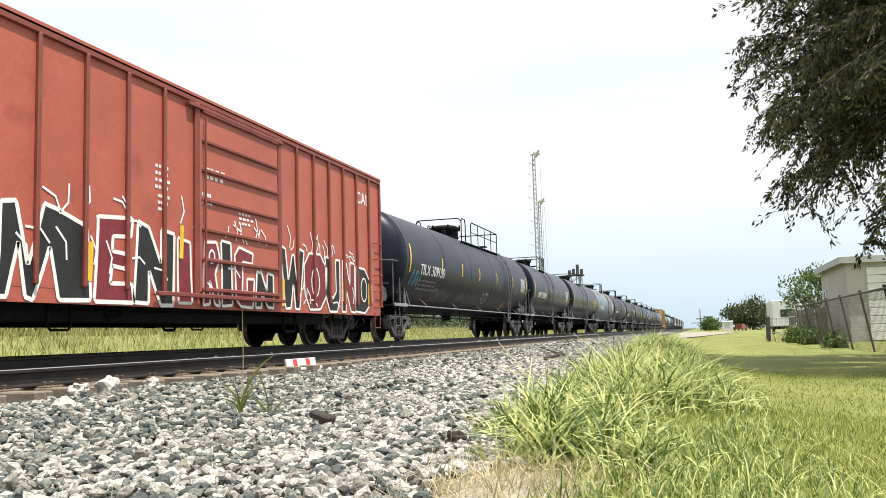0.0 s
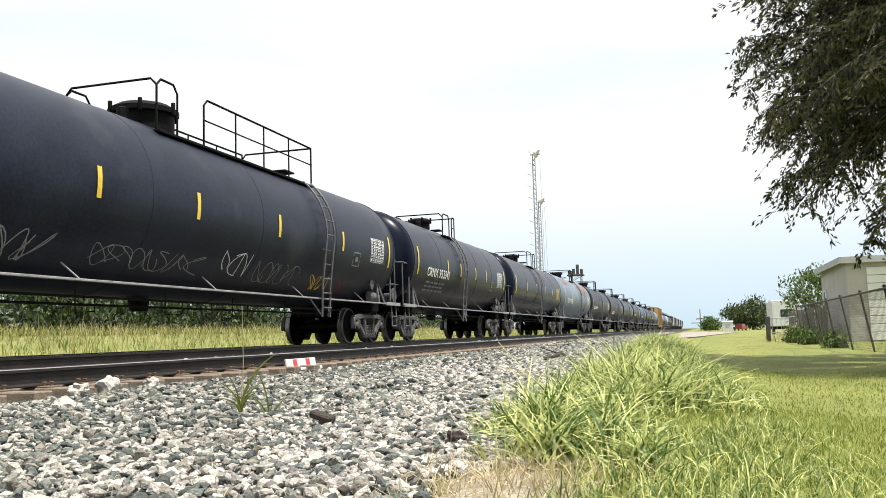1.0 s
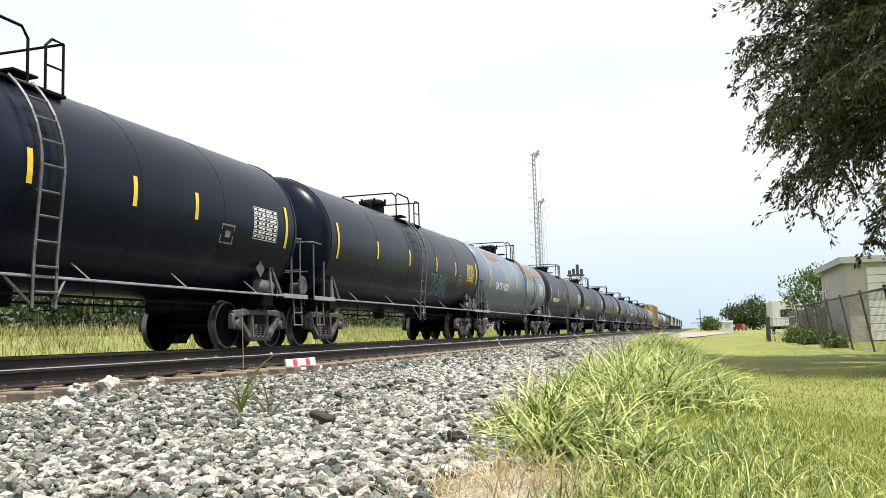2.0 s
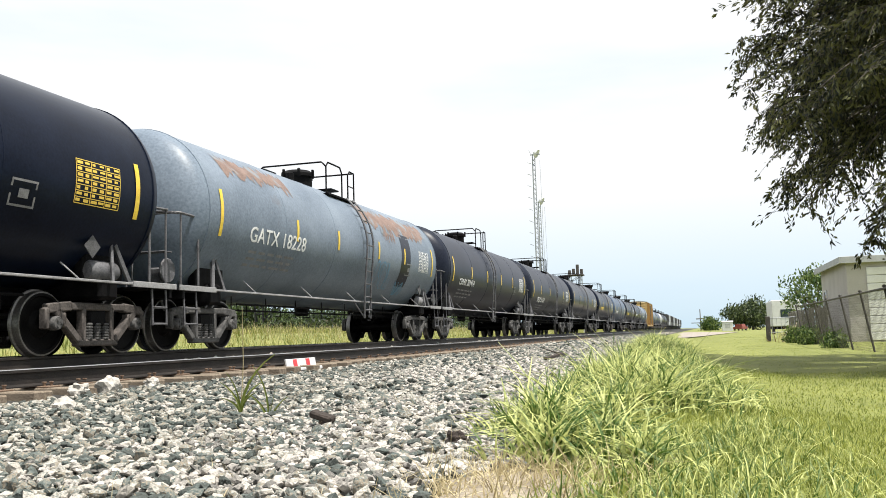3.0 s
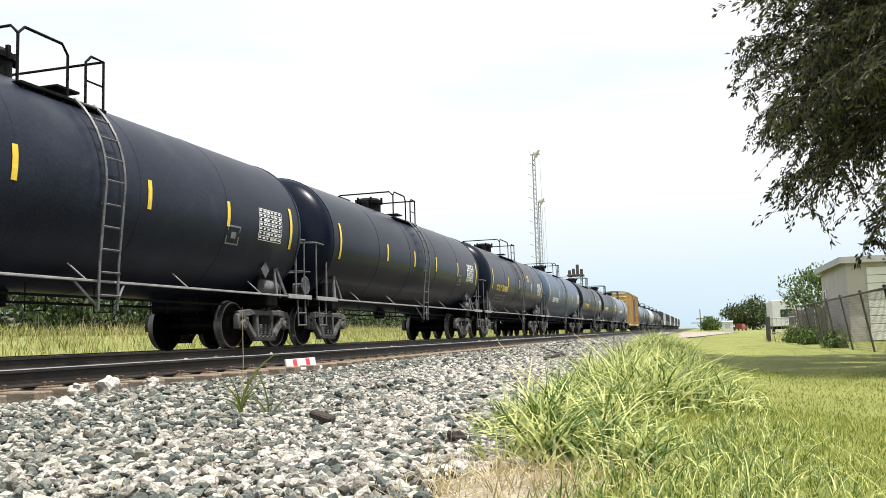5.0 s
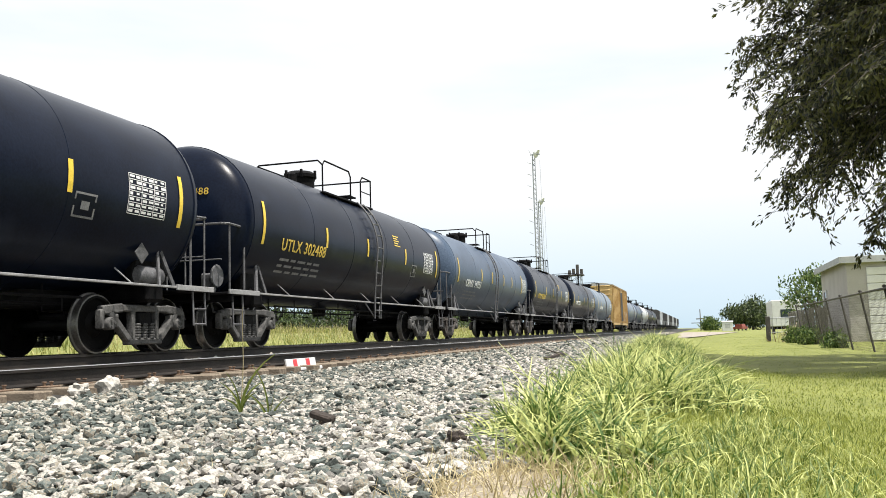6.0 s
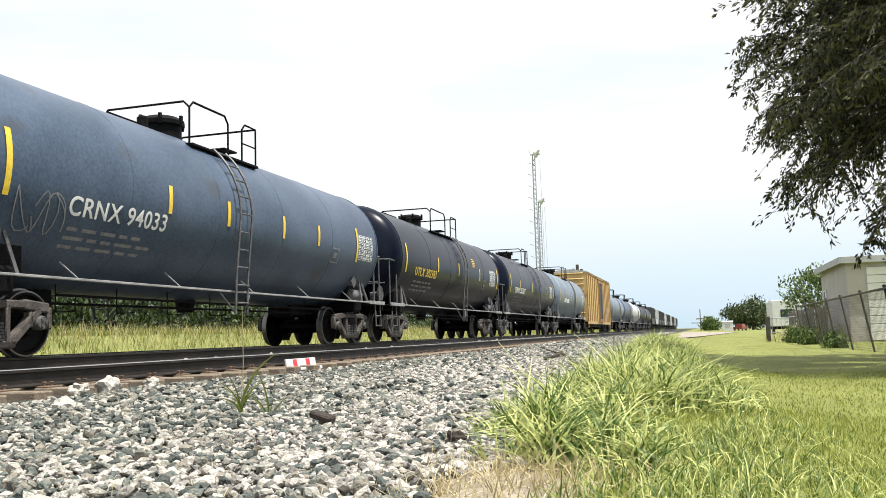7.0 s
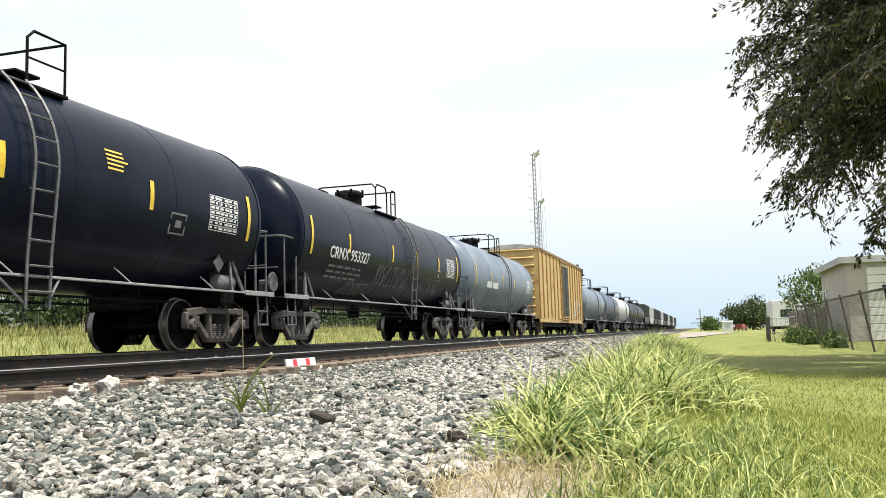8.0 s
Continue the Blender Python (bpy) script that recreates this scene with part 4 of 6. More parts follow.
    for y, s in ((0.0, -1), (L, 1)):
        bm = bmesh.new()
        for k in range(9):
            z = z0 + 0.25 + k * (z1 - z0 - 0.35) / 8
            lathe(bm, [(-1.30, 0.0), (-1.2, 0.07), (1.2, 0.07), (1.30, 0.0)], (1, 0, 0), (0, y, z), 8)
        part("end_corrugation", bm, paint, car, smooth=True)
        bm = bmesh.new()
        for k in range(8):
            z = z0 + 0.1 + k * 0.4
            tube(bm, [(0.75, y, z), (0.75, y + s * 0.12, z), (1.25, y + s * 0.12, z), (1.25, y, z)], 0.014, 5)
        part("end_ladder", bm, rib, car)
        bm = bmesh.new()
        box(bm, -1.3, 1.3, min(y, y + s * 0.22), max(y, y + s * 0.22), z0 - 0.22, z0 - 0.12, 0.01)
        part("end_sill", bm, M_STEEL, car)
        coupler(car, y + s * 0.05, s)
    bm = bmesh.new()
    box(bm, -0.32, 0.32, 0.1, L - 0.1, 0.62, 1.0, 0.02)
    for k in range(9):
        y = 1.0 + (L - 2.0) * k / 8
        box(bm, -1.40, 1.40, y - 0.05, y + 0.05, 0.80, 1.0, 0.0)
    part("sill", bm, M_STEEL, car)
    bm = bmesh.new()
    tube(bm, [(0.9, 3.0, 0.55), (0.9, L - 3.0, 0.55)], 0.025, 5)
    tube(bm, [(1.2, 3.6, 0.62), (1.2, L - 4.6, 0.62)], 0.02, 5)
    for k in range(6):
        y = 3.2 + (L - 6.4) * k / 5
        tube(bm, [(0.9, y, 0.55), (0.9, y, 0.95)], 0.016, 4)
    lathe(bm, [(-0.4, 0), (-0.36, 0.17), (0.36, 0.17), (0.4, 0)], (0, 1, 0), (0.75, L * 0.42, 0.60), 12)
    part("brake_rigging", bm, M_STEEL, car)
    rng = np.random.default_rng(int(L * 10))
    for k in range(16):
        y, z = 2.6 + (L - 5.2) * k / 15 + rng.uniform(-0.2, 0.2), rng.uniform(0.30, 0.55)
        bm = bmesh.new()
        x, d = rng.uniform(0.5, 1.3), rng.uniform(0.25, 0.7)
        tube(bm, [(x, y, 0.9), (x, y, z + 0.06), (x, y + 0.06, z), (x, y + d, z), (x, y + d + 0.05, z + 0.06), (x, y + d + 0.05, 0.9)], rng.uniform(0.014, 0.03), 5)
        part("brake_hanger", bm, M_STEEL, car)
    add_truck(car, 1.5 if paint == M_RED else 2.0)
    add_truck(car, L - 2.0)
    return car


def hopper_car(tc0, length, label, paint):
    """Far covered hopper: sloping ends, ribbed side, roof hatches."""
    car = start_car("hopper_car", tc0)
    tagged(car, label, "hopper car", "cars of the freight train")
    L = length
    bm = bmesh.new()
    prism(bm, [(0.0, 2.2), (0.0, 4.2), (L, 4.2), (L, 2.2), (L - 1.6, 1.2), (1.6, 1.2)], -1.5, 1.5)
    part("body", bm, paint, car)
    bm = bmesh.new()
    for k in range(9):
        y = 0.3 + (L - 0.6) * k / 8
        for s in (-1, 1):
            box(bm, s * 1.5 - 0.02, s * 1.5 + 0.09, y - 0.05, y + 0.05, 2.2, 4.15, 0.01)
    tagged(part("side_post", bm, paint, car), kind="stuff")
    bm = bmesh.new()
    box(bm, -0.5, 0.5, 0.4, L - 0.4, 4.2, 4.45, 0.05)
    part("roof_hatch", bm, paint, car)
    bm = bmesh.new()
    box(bm, -1.45, 1.45, -0.1, L + 0.1, 0.95, 1.15, 0.02)
    part("sill", bm, M_STEEL, car)
    coupler(car, -0.1, -1), coupler(car, L + 0.1, 1)
    add_truck(car, 1.3, keyed=False), add_truck(car, L - 1.3, keyed=False)
    return car


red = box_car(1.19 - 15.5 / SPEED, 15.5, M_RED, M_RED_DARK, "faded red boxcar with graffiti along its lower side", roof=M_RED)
tank_car(1.305, 2.176, M_BLACK2, "long dusty black tank car with yellow stripes and graffiti", ladder=0.765, stripes=(0.185, 0.328, 0.471, 0.638, 0.821), mark="TILX 309150", end_mark="309150",
         mark_at=0.057, mark_size=0.46, r=1.57, plat=(-5.65, 0.5), rail_up=0.62, plat_cut=(0.10, 0.24, 0.165), long_rail=1.0, dome=(0.60, 0.52), seed=3,
         tags=((3.0, 5.2, -1.35, -0.85, 0.022, M_G_GREY), (6.2, 9.0, -1.3, -0.9, 0.016, M_G_GREY), (9.6, 10.6, -1.2, -0.7, 0.018, M_LETTER), (11.0, 12.9, -1.3, -0.8, 0.016, M_G_GREY),
               (13.6, 14.6, -1.35, -0.95, 0.02, M_G_YELLOW), (0.35, 1.2, -0.85, -0.35, 0.04, M_G_BLUE), (14.9, 15.6, -1.4, -1.0, 0.02, M_G_RED)))
tank_car(2.308, 2.898, M_BLACK, "clean black tank car with white reporting marks", ladder=0.43, stripes=(0.269, 0.406, 0.585, 0.724), mark="CRNX 953341", end_mark="953341", mark_at=0.08, mark_size=0.40, seed=4, plat=(-0.6, 0.95))
tank_car(3.03, 3.676, M_BLACK, "black tank car with blue and white graffiti", plat=(-0.6, 1.65), ladder=0.48, stripes=(0.2, 0.4, 0.607, 0.78), seed=5, rusty=True,
         tags=((7.4, 9.9, -1.1, -0.35, 0.028, M_G_BLUE), (8.0, 9.4, -1.0, -0.5, 0.022, M_G_GREY)), panel=M_LETTER_Y)
tank_car(3.795, 4.417, M_SILVER, "faded grey tank car with rust showing along its top", ladder=0.55, stripes=(0.241, 0.413, 0.625, 0.79), plat=(-1.2, 0.6), mark="GATX 18228", end_mark="18228", mark_at=0.083, mark_size=0.42, seed=6,
         tags=((7.9, 9.2, -1.1, -0.3, 0.02, M_G_BLUE), (9.9, 10.6, -1.25, -0.8, 0.03, M_G_BLUE)),
         top_patch=((7.2, 12.6, 0.62, 1.25, RUST_PATCH), (8.4, 9.4, 0.40, 0.62, RUST_PATCH), (0.4, 3.2, 0.85, 1.3, RUST_PATCH)), bands=((9.85, 10.65, -0.95, 0.62),))
tank_car(4.543, 5.168, M_BLACK2, "plain black tank car with worn white marks", ladder=0.456, stripes=(0.197, 0.394, 0.592, 0.777), plat=(-0.4, 1.3), mark="CRNX 201414", end_mark="201414", mark_at=0.07, mark_size=0.33, mark_a=-0.54, seed=7)
tank_car(5.292, 5.911, M_BLACK2, "black tank car with slanted white reporting marks", ladder=0.54, stripes=(0.176, 0.398, 0.617, 0.803), plat=(-1.2, 0.57), mark="SHQX 215391", end_mark="215391", mark_at=0.105, mark_size=0.36, mark_a=-0.70, seed=8)
tank_car(6.04, 6.678, M_BLACK, "black tank car with a white data panel", ladder=0.5, stripes=(0.25, 0.43, 0.60, 0.80), seed=9)
tank_car(6.818, 7.387, M_BLACK, "black tank car with yellow reporting marks", ladder=0.529, stripes=(0.258, 0.479, 0.735), plat=(-2.15, 1.1), mark="UTLX 302488", end_mark="302488", mark_mat=M_LETTER_Y, mark_at=0.07, mark_size=0.355, mark_a=-0.50, seed=10)
tank_car(7.521, 8.125, M_BLUEGREY, "faded blue grey tank car with white reporting marks", ladder=0.458, rear=0.922, stripes=(0.277, 0.424, 0.60, 0.738), plat=(-0.85, 1.6), mark="CRNX 94033", mark_at=0.092, mark_size=0.385, mark_a=-0.56, seed=11, rusty=True,
         tags=((0.2, 1.2, -0.9, -0.3, 0.02, M_G_GREY),))
tank_car(8.265, 8.842, M_BLACK, "black tank car with yellow reporting marks", ladder=0.54, stripes=(0.272, 0.486, 0.743), plat=(-2.15, 1.1), mark="UTLX 302383", end_mark="302383", mark_mat=M_LETTER_Y, mark_at=0.074, mark_size=0.36, mark_a=-0.50, seed=12, rusty=True)
tank_car(8.98, 9.565, M_BLACK, "black tank car with pale graffiti scrawls", ladder=0.58, stripes=(0.18, 0.44, 0.62, 0.81), plat=(-1.5, 0.15), mark="CRNX 953327", mark_at=0.085, mark_size=0.385, seed=13,
         tags=((4.3, 7.2, -1.0, -0.4, 0.022, M_G_GREY), (2.6, 4.0, -1.4, -1.0, 0.02, M_G_GREY), (7.8, 10.2, -1.0, -0.5, 0.02, M_G_GREY)))
tank_car(9.70, 10.26, M_SILVER, "glossy blue grey tank car", ladder=0.5, mark="bars", mark_at=0.16, mark_size=0.36, seed=14)
box_car(10.38, 17.8, M_ORANGE, M_ORANGE_RIB_SHADE, "weathered yellow boxcar with a pale roof", ribs=6, height=4.75)
far_paints = (M_SILVER, M_BLUEGREY, M_WHITE_TANK, M_BLACK2, M_BLACK)
tcx = 11.40
for k in range(5):
    tank_car(tcx, tcx + 0.58, far_paints[k], "far tank car in the train", keyed=False, seed=20 + k)
    tcx += 0.715
for k in range(13):
    hopper_car(tcx, 13.4, ("far dark covered hopper car in the train", "far pale covered hopper car in the train")[k % 3 == 1], M_WHITE_TANK if k % 3 == 1 else M_HOPPER)
    tcx += 0.76
# ---------------------------------------------------------------- graffiti and marks on the red boxcar
ON_SIDE = Matrix(((0, 0, 1, 0), (1, 0, 0, 0), (0, 1, 0, 0), (0, 0, 0, 1)))


def side_x(y):
    """Face of the red boxcar's near side: the door stands proud of the panels."""
    return 1.533 if 6.63 < y < 9.46 else 1.482


def lay_on_side(bm, lift):
    for v in bm.verts:
        v.co.x = side_x(v.co.y) + lift


GLYPH = {
    "M": ((0, 0), (0.08, 0.97), (0.22, 1), (0.33, 0.35), (0.48, 1.02), (0.62, 1), (0.95, 0.85), (1, 0), (0.62, 0), (0.55, 0.6), (0.38, 0), (0.30, 0), (0.2, 0.6), (0.13, 0)),
    "E": ((0, 0), (0.12, 0.9), (0.1, 1), (0.95, 1.02), (0.9, 0.8), (0.45, 0.78), (0.45, 0.62), (0.8, 0.6), (0.78, 0.42), (0.42, 0.42), (0.42, 0.22), (0.95, 0.22), (1, 0)),
    "N": ((0, 0), (0.08, 1), (0.35, 0.98), (0.62, 0.5), (0.65, 0.98), (0.98, 0.95), (1, 0), (0.66, 0), (0.36, 0.42), (0.33, 0)),
    "R": ((0, 0), (0.05, 0.95), (0.8, 1), (1, 0.72), (0.7, 0.5), (1, 0), (0.66, 0), (0.4, 0.4), (0.36, 0)),
    "I": ((0.1, 0), (0.0, 1), (0.85, 0.96), (1, 0)),
    "G": ((0.1, 0.1), (0, 0.85), (0.25, 1), (0.95, 0.95), (0.9, 0.75), (0.4, 0.75), (0.38, 0.25), (0.65, 0.25), (0.62, 0.5), (1, 0.5), (0.95, 0), (0.3, 0)),
    "W": ((0, 1), (0.22, 1), (0.32, 0.45), (0.48, 0.9), (0.6, 0.9), (0.68, 0.45), (0.8, 1), (1, 1), (0.82, 0), (0.62, 0), (0.53, 0.4), (0.42, 0), (0.2, 0)),
    "O": ((0.25, 0), (0.02, 0.25), (0, 0.75), (0.25, 1), (0.72, 1), (1, 0.75), (0.98, 0.25), (0.72, 0)),
    "U": ((0, 1), (0.3, 1), (0.32, 0.35), (0.5, 0.25), (0.66, 0.35), (0.68, 1), (1, 1), (0.97, 0.25), (0.75, 0), (0.25, 0), (0.03, 0.25)),
    "D": ((0, 0), (0.05, 1), (0.6, 0.97), (1, 0.62), (0.95, 0.25), (0.55, 0)),
}


def sprayed_letter(car, ch, y0, y1, z0, z1, fill, lean=0.0, line=0.052):
    """One large block letter: a sprayed fill with an uneven white line round it."""
    rng = np.random.default_rng(ord(ch) + int(y0 * 10))
    pts = [(y0 + (y1 - y0) * (u + rng.uniform(-0.03, 0.03)) + lean * w, z0 + (z1 - z0) * (w + rng.uniform(-0.02, 0.02))) for u, w in GLYPH[ch]]
    bm = bmesh.new()
    vs = [bm.verts.new((1.5335, y, z)) for y, z in pts]
    for a, b, c in tessellate_polygon([[Vector((y, z, 0)) for y, z in pts]]):
        bm.faces.new((vs[a], vs[b], vs[c]))
    lay_on_side(bm, 0.002)
    part("graffiti", bm, fill, car, "large sprayed graffiti letter fill")
    bm = bmesh.new()
    loop = []
    for a, b in zip(pts, pts[1:] + pts[:1]):
        for u in (0.04, 0.5, 0.96):
            loop.append((a[0] + (b[0] - a[0]) * u + rng.uniform(-0.008, 0.008), a[1] + (b[1] - a[1]) * u))
    stroke(bm, loop + loop[:1], line, th=1.5365)
    lay_on_side(bm, 0.005)
    part("graffiti", bm, M_G_WHITE, car, "white sprayed outline of a graffiti letter")
    if ch in "ODR":
        c, d = (y0 + y1) / 2, (z0 + z1) / 2 + (0.25 * (z1 - z0) if ch == "R" else 0.0)
        h = 0.10 if ch == "R" else 0.26
        bm = bmesh.new()
        stroke(bm, [(c + 0.17 * (y1 - y0) * math.sin(t), d + h * (z1 - z0) * math.cos(t)) for t in np.linspace(0, 6.3, 14)], line * 0.8, th=1.537)
        lay_on_side(bm, 0.006)
        part("graffiti", bm, M_G_WHITE, car, "white sprayed loop inside a graffiti letter")


GZ0, GZ1 = 0.74, 1.99
for ch, y0, y1, fill in (("M", 2.12, 3.90, M_G_BLACK), ("E", 3.93, 4.86, M_G_RED), ("N", 4.88, 5.90, M_G_BLACK)):
    sprayed_letter(red, ch, y0, y1, GZ0, GZ1, fill, line=0.062)
for ch, y0, y1, fill, z1 in (("I", 5.98, 6.42, M_G_RED, 1.85), ("R", 6.70, 7.22, M_G_RED, 1.90), ("I", 7.26, 7.66, M_G_BLACK, 1.95), ("G", 7.72, 8.45, M_G_RED, 1.85), ("N", 8.5, 9.25, M_G_BLACK, 1.45), ("W", 9.62, 10.75, M_G_BLACK, 2.05),
                             ("O", 10.75, 11.95, M_G_RED, 2.02), ("U", 11.9, 12.75, M_G_BLACK, 2.0), ("N", 12.8, 13.65, M_G_RED, 2.0), ("D", 13.68, 14.85, M_G_BLACK, 1.92)):
    sprayed_letter(red, ch, y0, y1, GZ0 + 0.03, z1, fill)
rng = np.random.default_rng(9)
bm = bmesh.new()
for k in range(46):
    y = rng.choice([rng.uniform(2.0, 5.8), rng.uniform(9.4, 14.8), rng.uniform(6.0, 9.2)])
    z = rng.uniform(1.9, 2.12) if k % 3 else rng.uniform(0.8, 1.5)
    a = rng.uniform(0.5, 2.6)
    L = rng.uniform(0.25, 0.5)
    stroke(bm, [(y, z), (y + L * 0.5 * math.cos(a), z + L * 0.5 * math.sin(a)), (y + L * math.cos(a + 0.4), z + L * math.sin(a + 0.4))], 0.035)
lay_on_side(bm, 0.008)
part("graffiti", bm, M_G_WHITE, red, "white sprayed flourishes")["kind"] = "stuff"
bm = bmesh.new()
for y, z in ((3.84, 1.31), (6.09, 1.80), (9.75, 1.1), (12.95, 1.3), (14.6, 1.25)):
    stroke(bm, [(y, z - 0.28), (y + 0.03, z + 0.28)], 0.11)
lay_on_side(bm, 0.010)
part("graffiti", bm, M_G_YELLOW, red, "golden sprayed bars")["kind"] = "stuff"
bm = bmesh.new()
for y0, z0, w, rows, h in ((5.38, 2.60, 0.42, 4, 0.075), (6.75, 2.98, 0.75, 2, 0.09), (7.9, 2.30, 0.62, 4, 0.06), (6.65, 2.52, 0.35, 2, 0.09), (5.45, 2.25, 0.35, 3, 0.07)):
    for k in range(rows):
        ww = w * rng.uniform(0.7, 1.0)
        for q in range(4):
            box(bm, side_x(y0), side_x(y0) + 0.005, y0 + ww * q / 4, y0 + ww * q / 4 + ww * rng.uniform(0.12, 0.21), z0 + k * h * 1.5, z0 + k * h * 1.5 + h * 0.7, 0.0)
part("small_print", bm, M_LETTER, red, "blocks of small unreadable white print")["kind"] = "stuff"
letters("CAI", 0.42, M_LETTER, red, Matrix.Translation((1.486, 13.87, 3.56)) @ ON_SIDE, label="white painted letters")
# dull green and blue panels sprayed on the yellow boxcar's side
yellow = [c for c, _ in CARS if c.name.startswith("boxcar")][1]
bm = bmesh.new()
for y0, y1, z0, z1 in ((8.0, 9.2, 1.15, 4.3), (9.45, 10.5, 1.15, 4.3)):
    box(bm, 1.54, 1.585, y0, y1, z0, z1, 0.0)
part("graffiti", bm, M_G_BLACK, yellow, "dark painted door panels")
bm = bmesh.new()
scribble(bm, rng, 12.0, 16.8, 1.0, 2.2, 0.06, 7)
for v in bm.verts:
    v.co.x = 1.487
part("graffiti", bm, M_G_WHITE, yellow, "pale sprayed scrawl")


# ---------------------------------------------------------------- grass
def blade_base(segments, width, bend):
    """A tapering blade one unit high that bends over along y."""
    v, f = [], []
    for i in range(segments + 1):
        t = i / segments
        w = width * (1 - 0.85 * t ** 1.5) / 2
        y, z = bend * t * t, t * (1 - 0.35 * bend * t * t)
        v += [(-w, y, z), (w, y, z)]
    for i in range(segments):
        f.append((2 * i, 2 * i + 1, 2 * i + 3, 2 * i + 2))
    return np.array(v), f


def grass(name, rng, x, y, height, width, mat, label, bend=0.5, lean=0.35, variants=3, segments=3, category="grass"):
    for k in range(variants):
        sel = np.arange(len(x)) % variants == k
        n = int(sel.sum())
        v, f = blade_base(segments, 1.0, bend * (0.5 + 0.5 * k))
        h = height[sel] if hasattr(height, "__len__") else height * rng.lognormal(0, 0.25, n)
        w = width * rng.uniform(0.7, 1.3, n)
        xyz = np.stack([x[sel], y[sel], ground_z(x[sel], y[sel]) - 0.01], 1)
        ob = scatter(name, v, f, mats(xyz, rng.uniform(0, 6.28, n), np.stack([w, h, h], 1), rng.normal(0, lean, n), rng.uniform(0, 6.28, n)), mat)
        tagged(ob, label, category, kind="stuff")


rng = np.random.default_rng(12)
# tall clumps along the foot of the ballast
cx, cy, ch = [], [], []
CLUMPS = ((-0.76, 3.95, 0.30, 0.30), (-0.62, 3.35, 0.28, 0.24), (-0.74, 4.5, 0.32, 0.31), (-0.45, 3.6, 0.30, 0.22), (-0.50, 4.2, 0.30, 0.27), (-0.28, 3.3, 0.28, 0.16), (-0.92, 4.2, 0.2, 0.2),
          (-0.86, 7.0, 0.38, 0.33), (-0.55, 6.2, 0.42, 0.35), (-0.30, 5.6, 0.42, 0.31), (-0.10, 6.4, 0.40, 0.30), (-0.60, 7.6, 0.48, 0.37), (-0.20, 7.2, 0.45, 0.34), (0.10, 6.0, 0.30, 0.20),
          (-0.48, 5.25, 0.32, 0.26), (-0.75, 8.4, 0.45, 0.36), (-0.30, 8.6, 0.40, 0.33), (0.05, 7.6, 0.35, 0.24), (-0.60, 10.4, 0.5, 0.33), (-0.35, 12.0, 0.5, 0.30), (-0.80, 13.2, 0.6, 0.36), (-0.75, 15.5, 0.7, 0.38),
          (-1.0, 18.0, 0.7, 0.38), (-1.1, 21.0, 0.8, 0.38), (-1.25, 25.0, 0.9, 0.36), (-1.4, 30.0, 1.0, 0.34), (-1.8, 36.0, 1.2, 0.32))
for x0, y0, rad, h in CLUMPS:
    n = int(1250 * (rad / 0.6) ** 2) if y0 < 9.5 else int(700 * (rad / 0.6) ** 2)
    q = np.abs(rng.normal(0, 0.5, n)) * rad
    a = rng.uniform(0, 6.28, n)
    cx.append(x0 + 0.05 + q * np.cos(a)), cy.append(y0 + q * np.sin(a) * 1.15)
    ch.append(h * rng.uniform(0.45, 1.15, n) * np.clip(1.15 - 0.5 * q / rad, 0.35, 1.1))
cx, cy, ch = np.concatenate(cx), np.concatenate(cy), np.concatenate(ch)
grass("tall_grass", rng, cx, cy, ch, 0.0150, M_TALL, "clumps of tall bright green grass beside the ballast", bend=0.95, lean=0.45, segments=5)
# longer uncut grass in front of the clumps
n = 4000
x, y = rng.normal(-0.05, 0.33, n), rng.uniform(2.3, 5.4, n)
k = (x > -0.45) & (y < 4.6 + 0.9 * np.sin(x * 4))
grass("long_grass", rng, x[k], y[k], 0.085, 0.0065, M_TALL, "longer uncut grass at the lawn edge", bend=0.8, lean=0.4, segments=4)
# bare tan earth and dry stalks at the near edge of the stones
bm = bmesh.new()
rings = []
for q in (0.0, 0.4, 0.75, 1.0):
    row = []
    for k in range(28):
        a = k / 28 * 2 * math.pi
        w = q * (1 + 0.16 * math.sin(3 * a + 1) + 0.10 * math.sin(7 * a))
        px, py = -0.60 + 0.26 * w * math.cos(a), 2.70 + 0.43 * w * math.sin(a)
        row.append(bm.verts.new((px, py, float(ground_z(px, py)) + 0.022 * (1 - q * q) + 0.004)))
    rings.append(row)
for a, b in zip(rings, rings[1:]):
    for k in range(28):
        bm.faces.new((a[k], a[(k + 1) % 28], b[(k + 1) % 28], b[k]))
bmesh.ops.remove_doubles(bm, verts=bm.verts[:], dist=0.001)
tagged(part("bare_soil", bm, M_DIRT, smooth=True), "bare tan soil strewn with straw", "soil", kind="structure")
n = 1500
x, y = rng.normal(-0.60, 0.17, n), rng.normal(2.78, 0.28, n)
grass("dry_grass", rng, x, y, 0.09, 0.005, M_DRY, "flattened dry straw at the edge of the stones", bend=1.0, lean=1.1)
n = 420
x, y = rng.uniform(-2.2, -0.8, n), rng.uniform(2.4, 8.0, n)
grass("dry_grass", rng, x, y, 0.075, 0.004, M_DRY, "scattered dry straw on the stones", bend=1.0, lean=1.2)
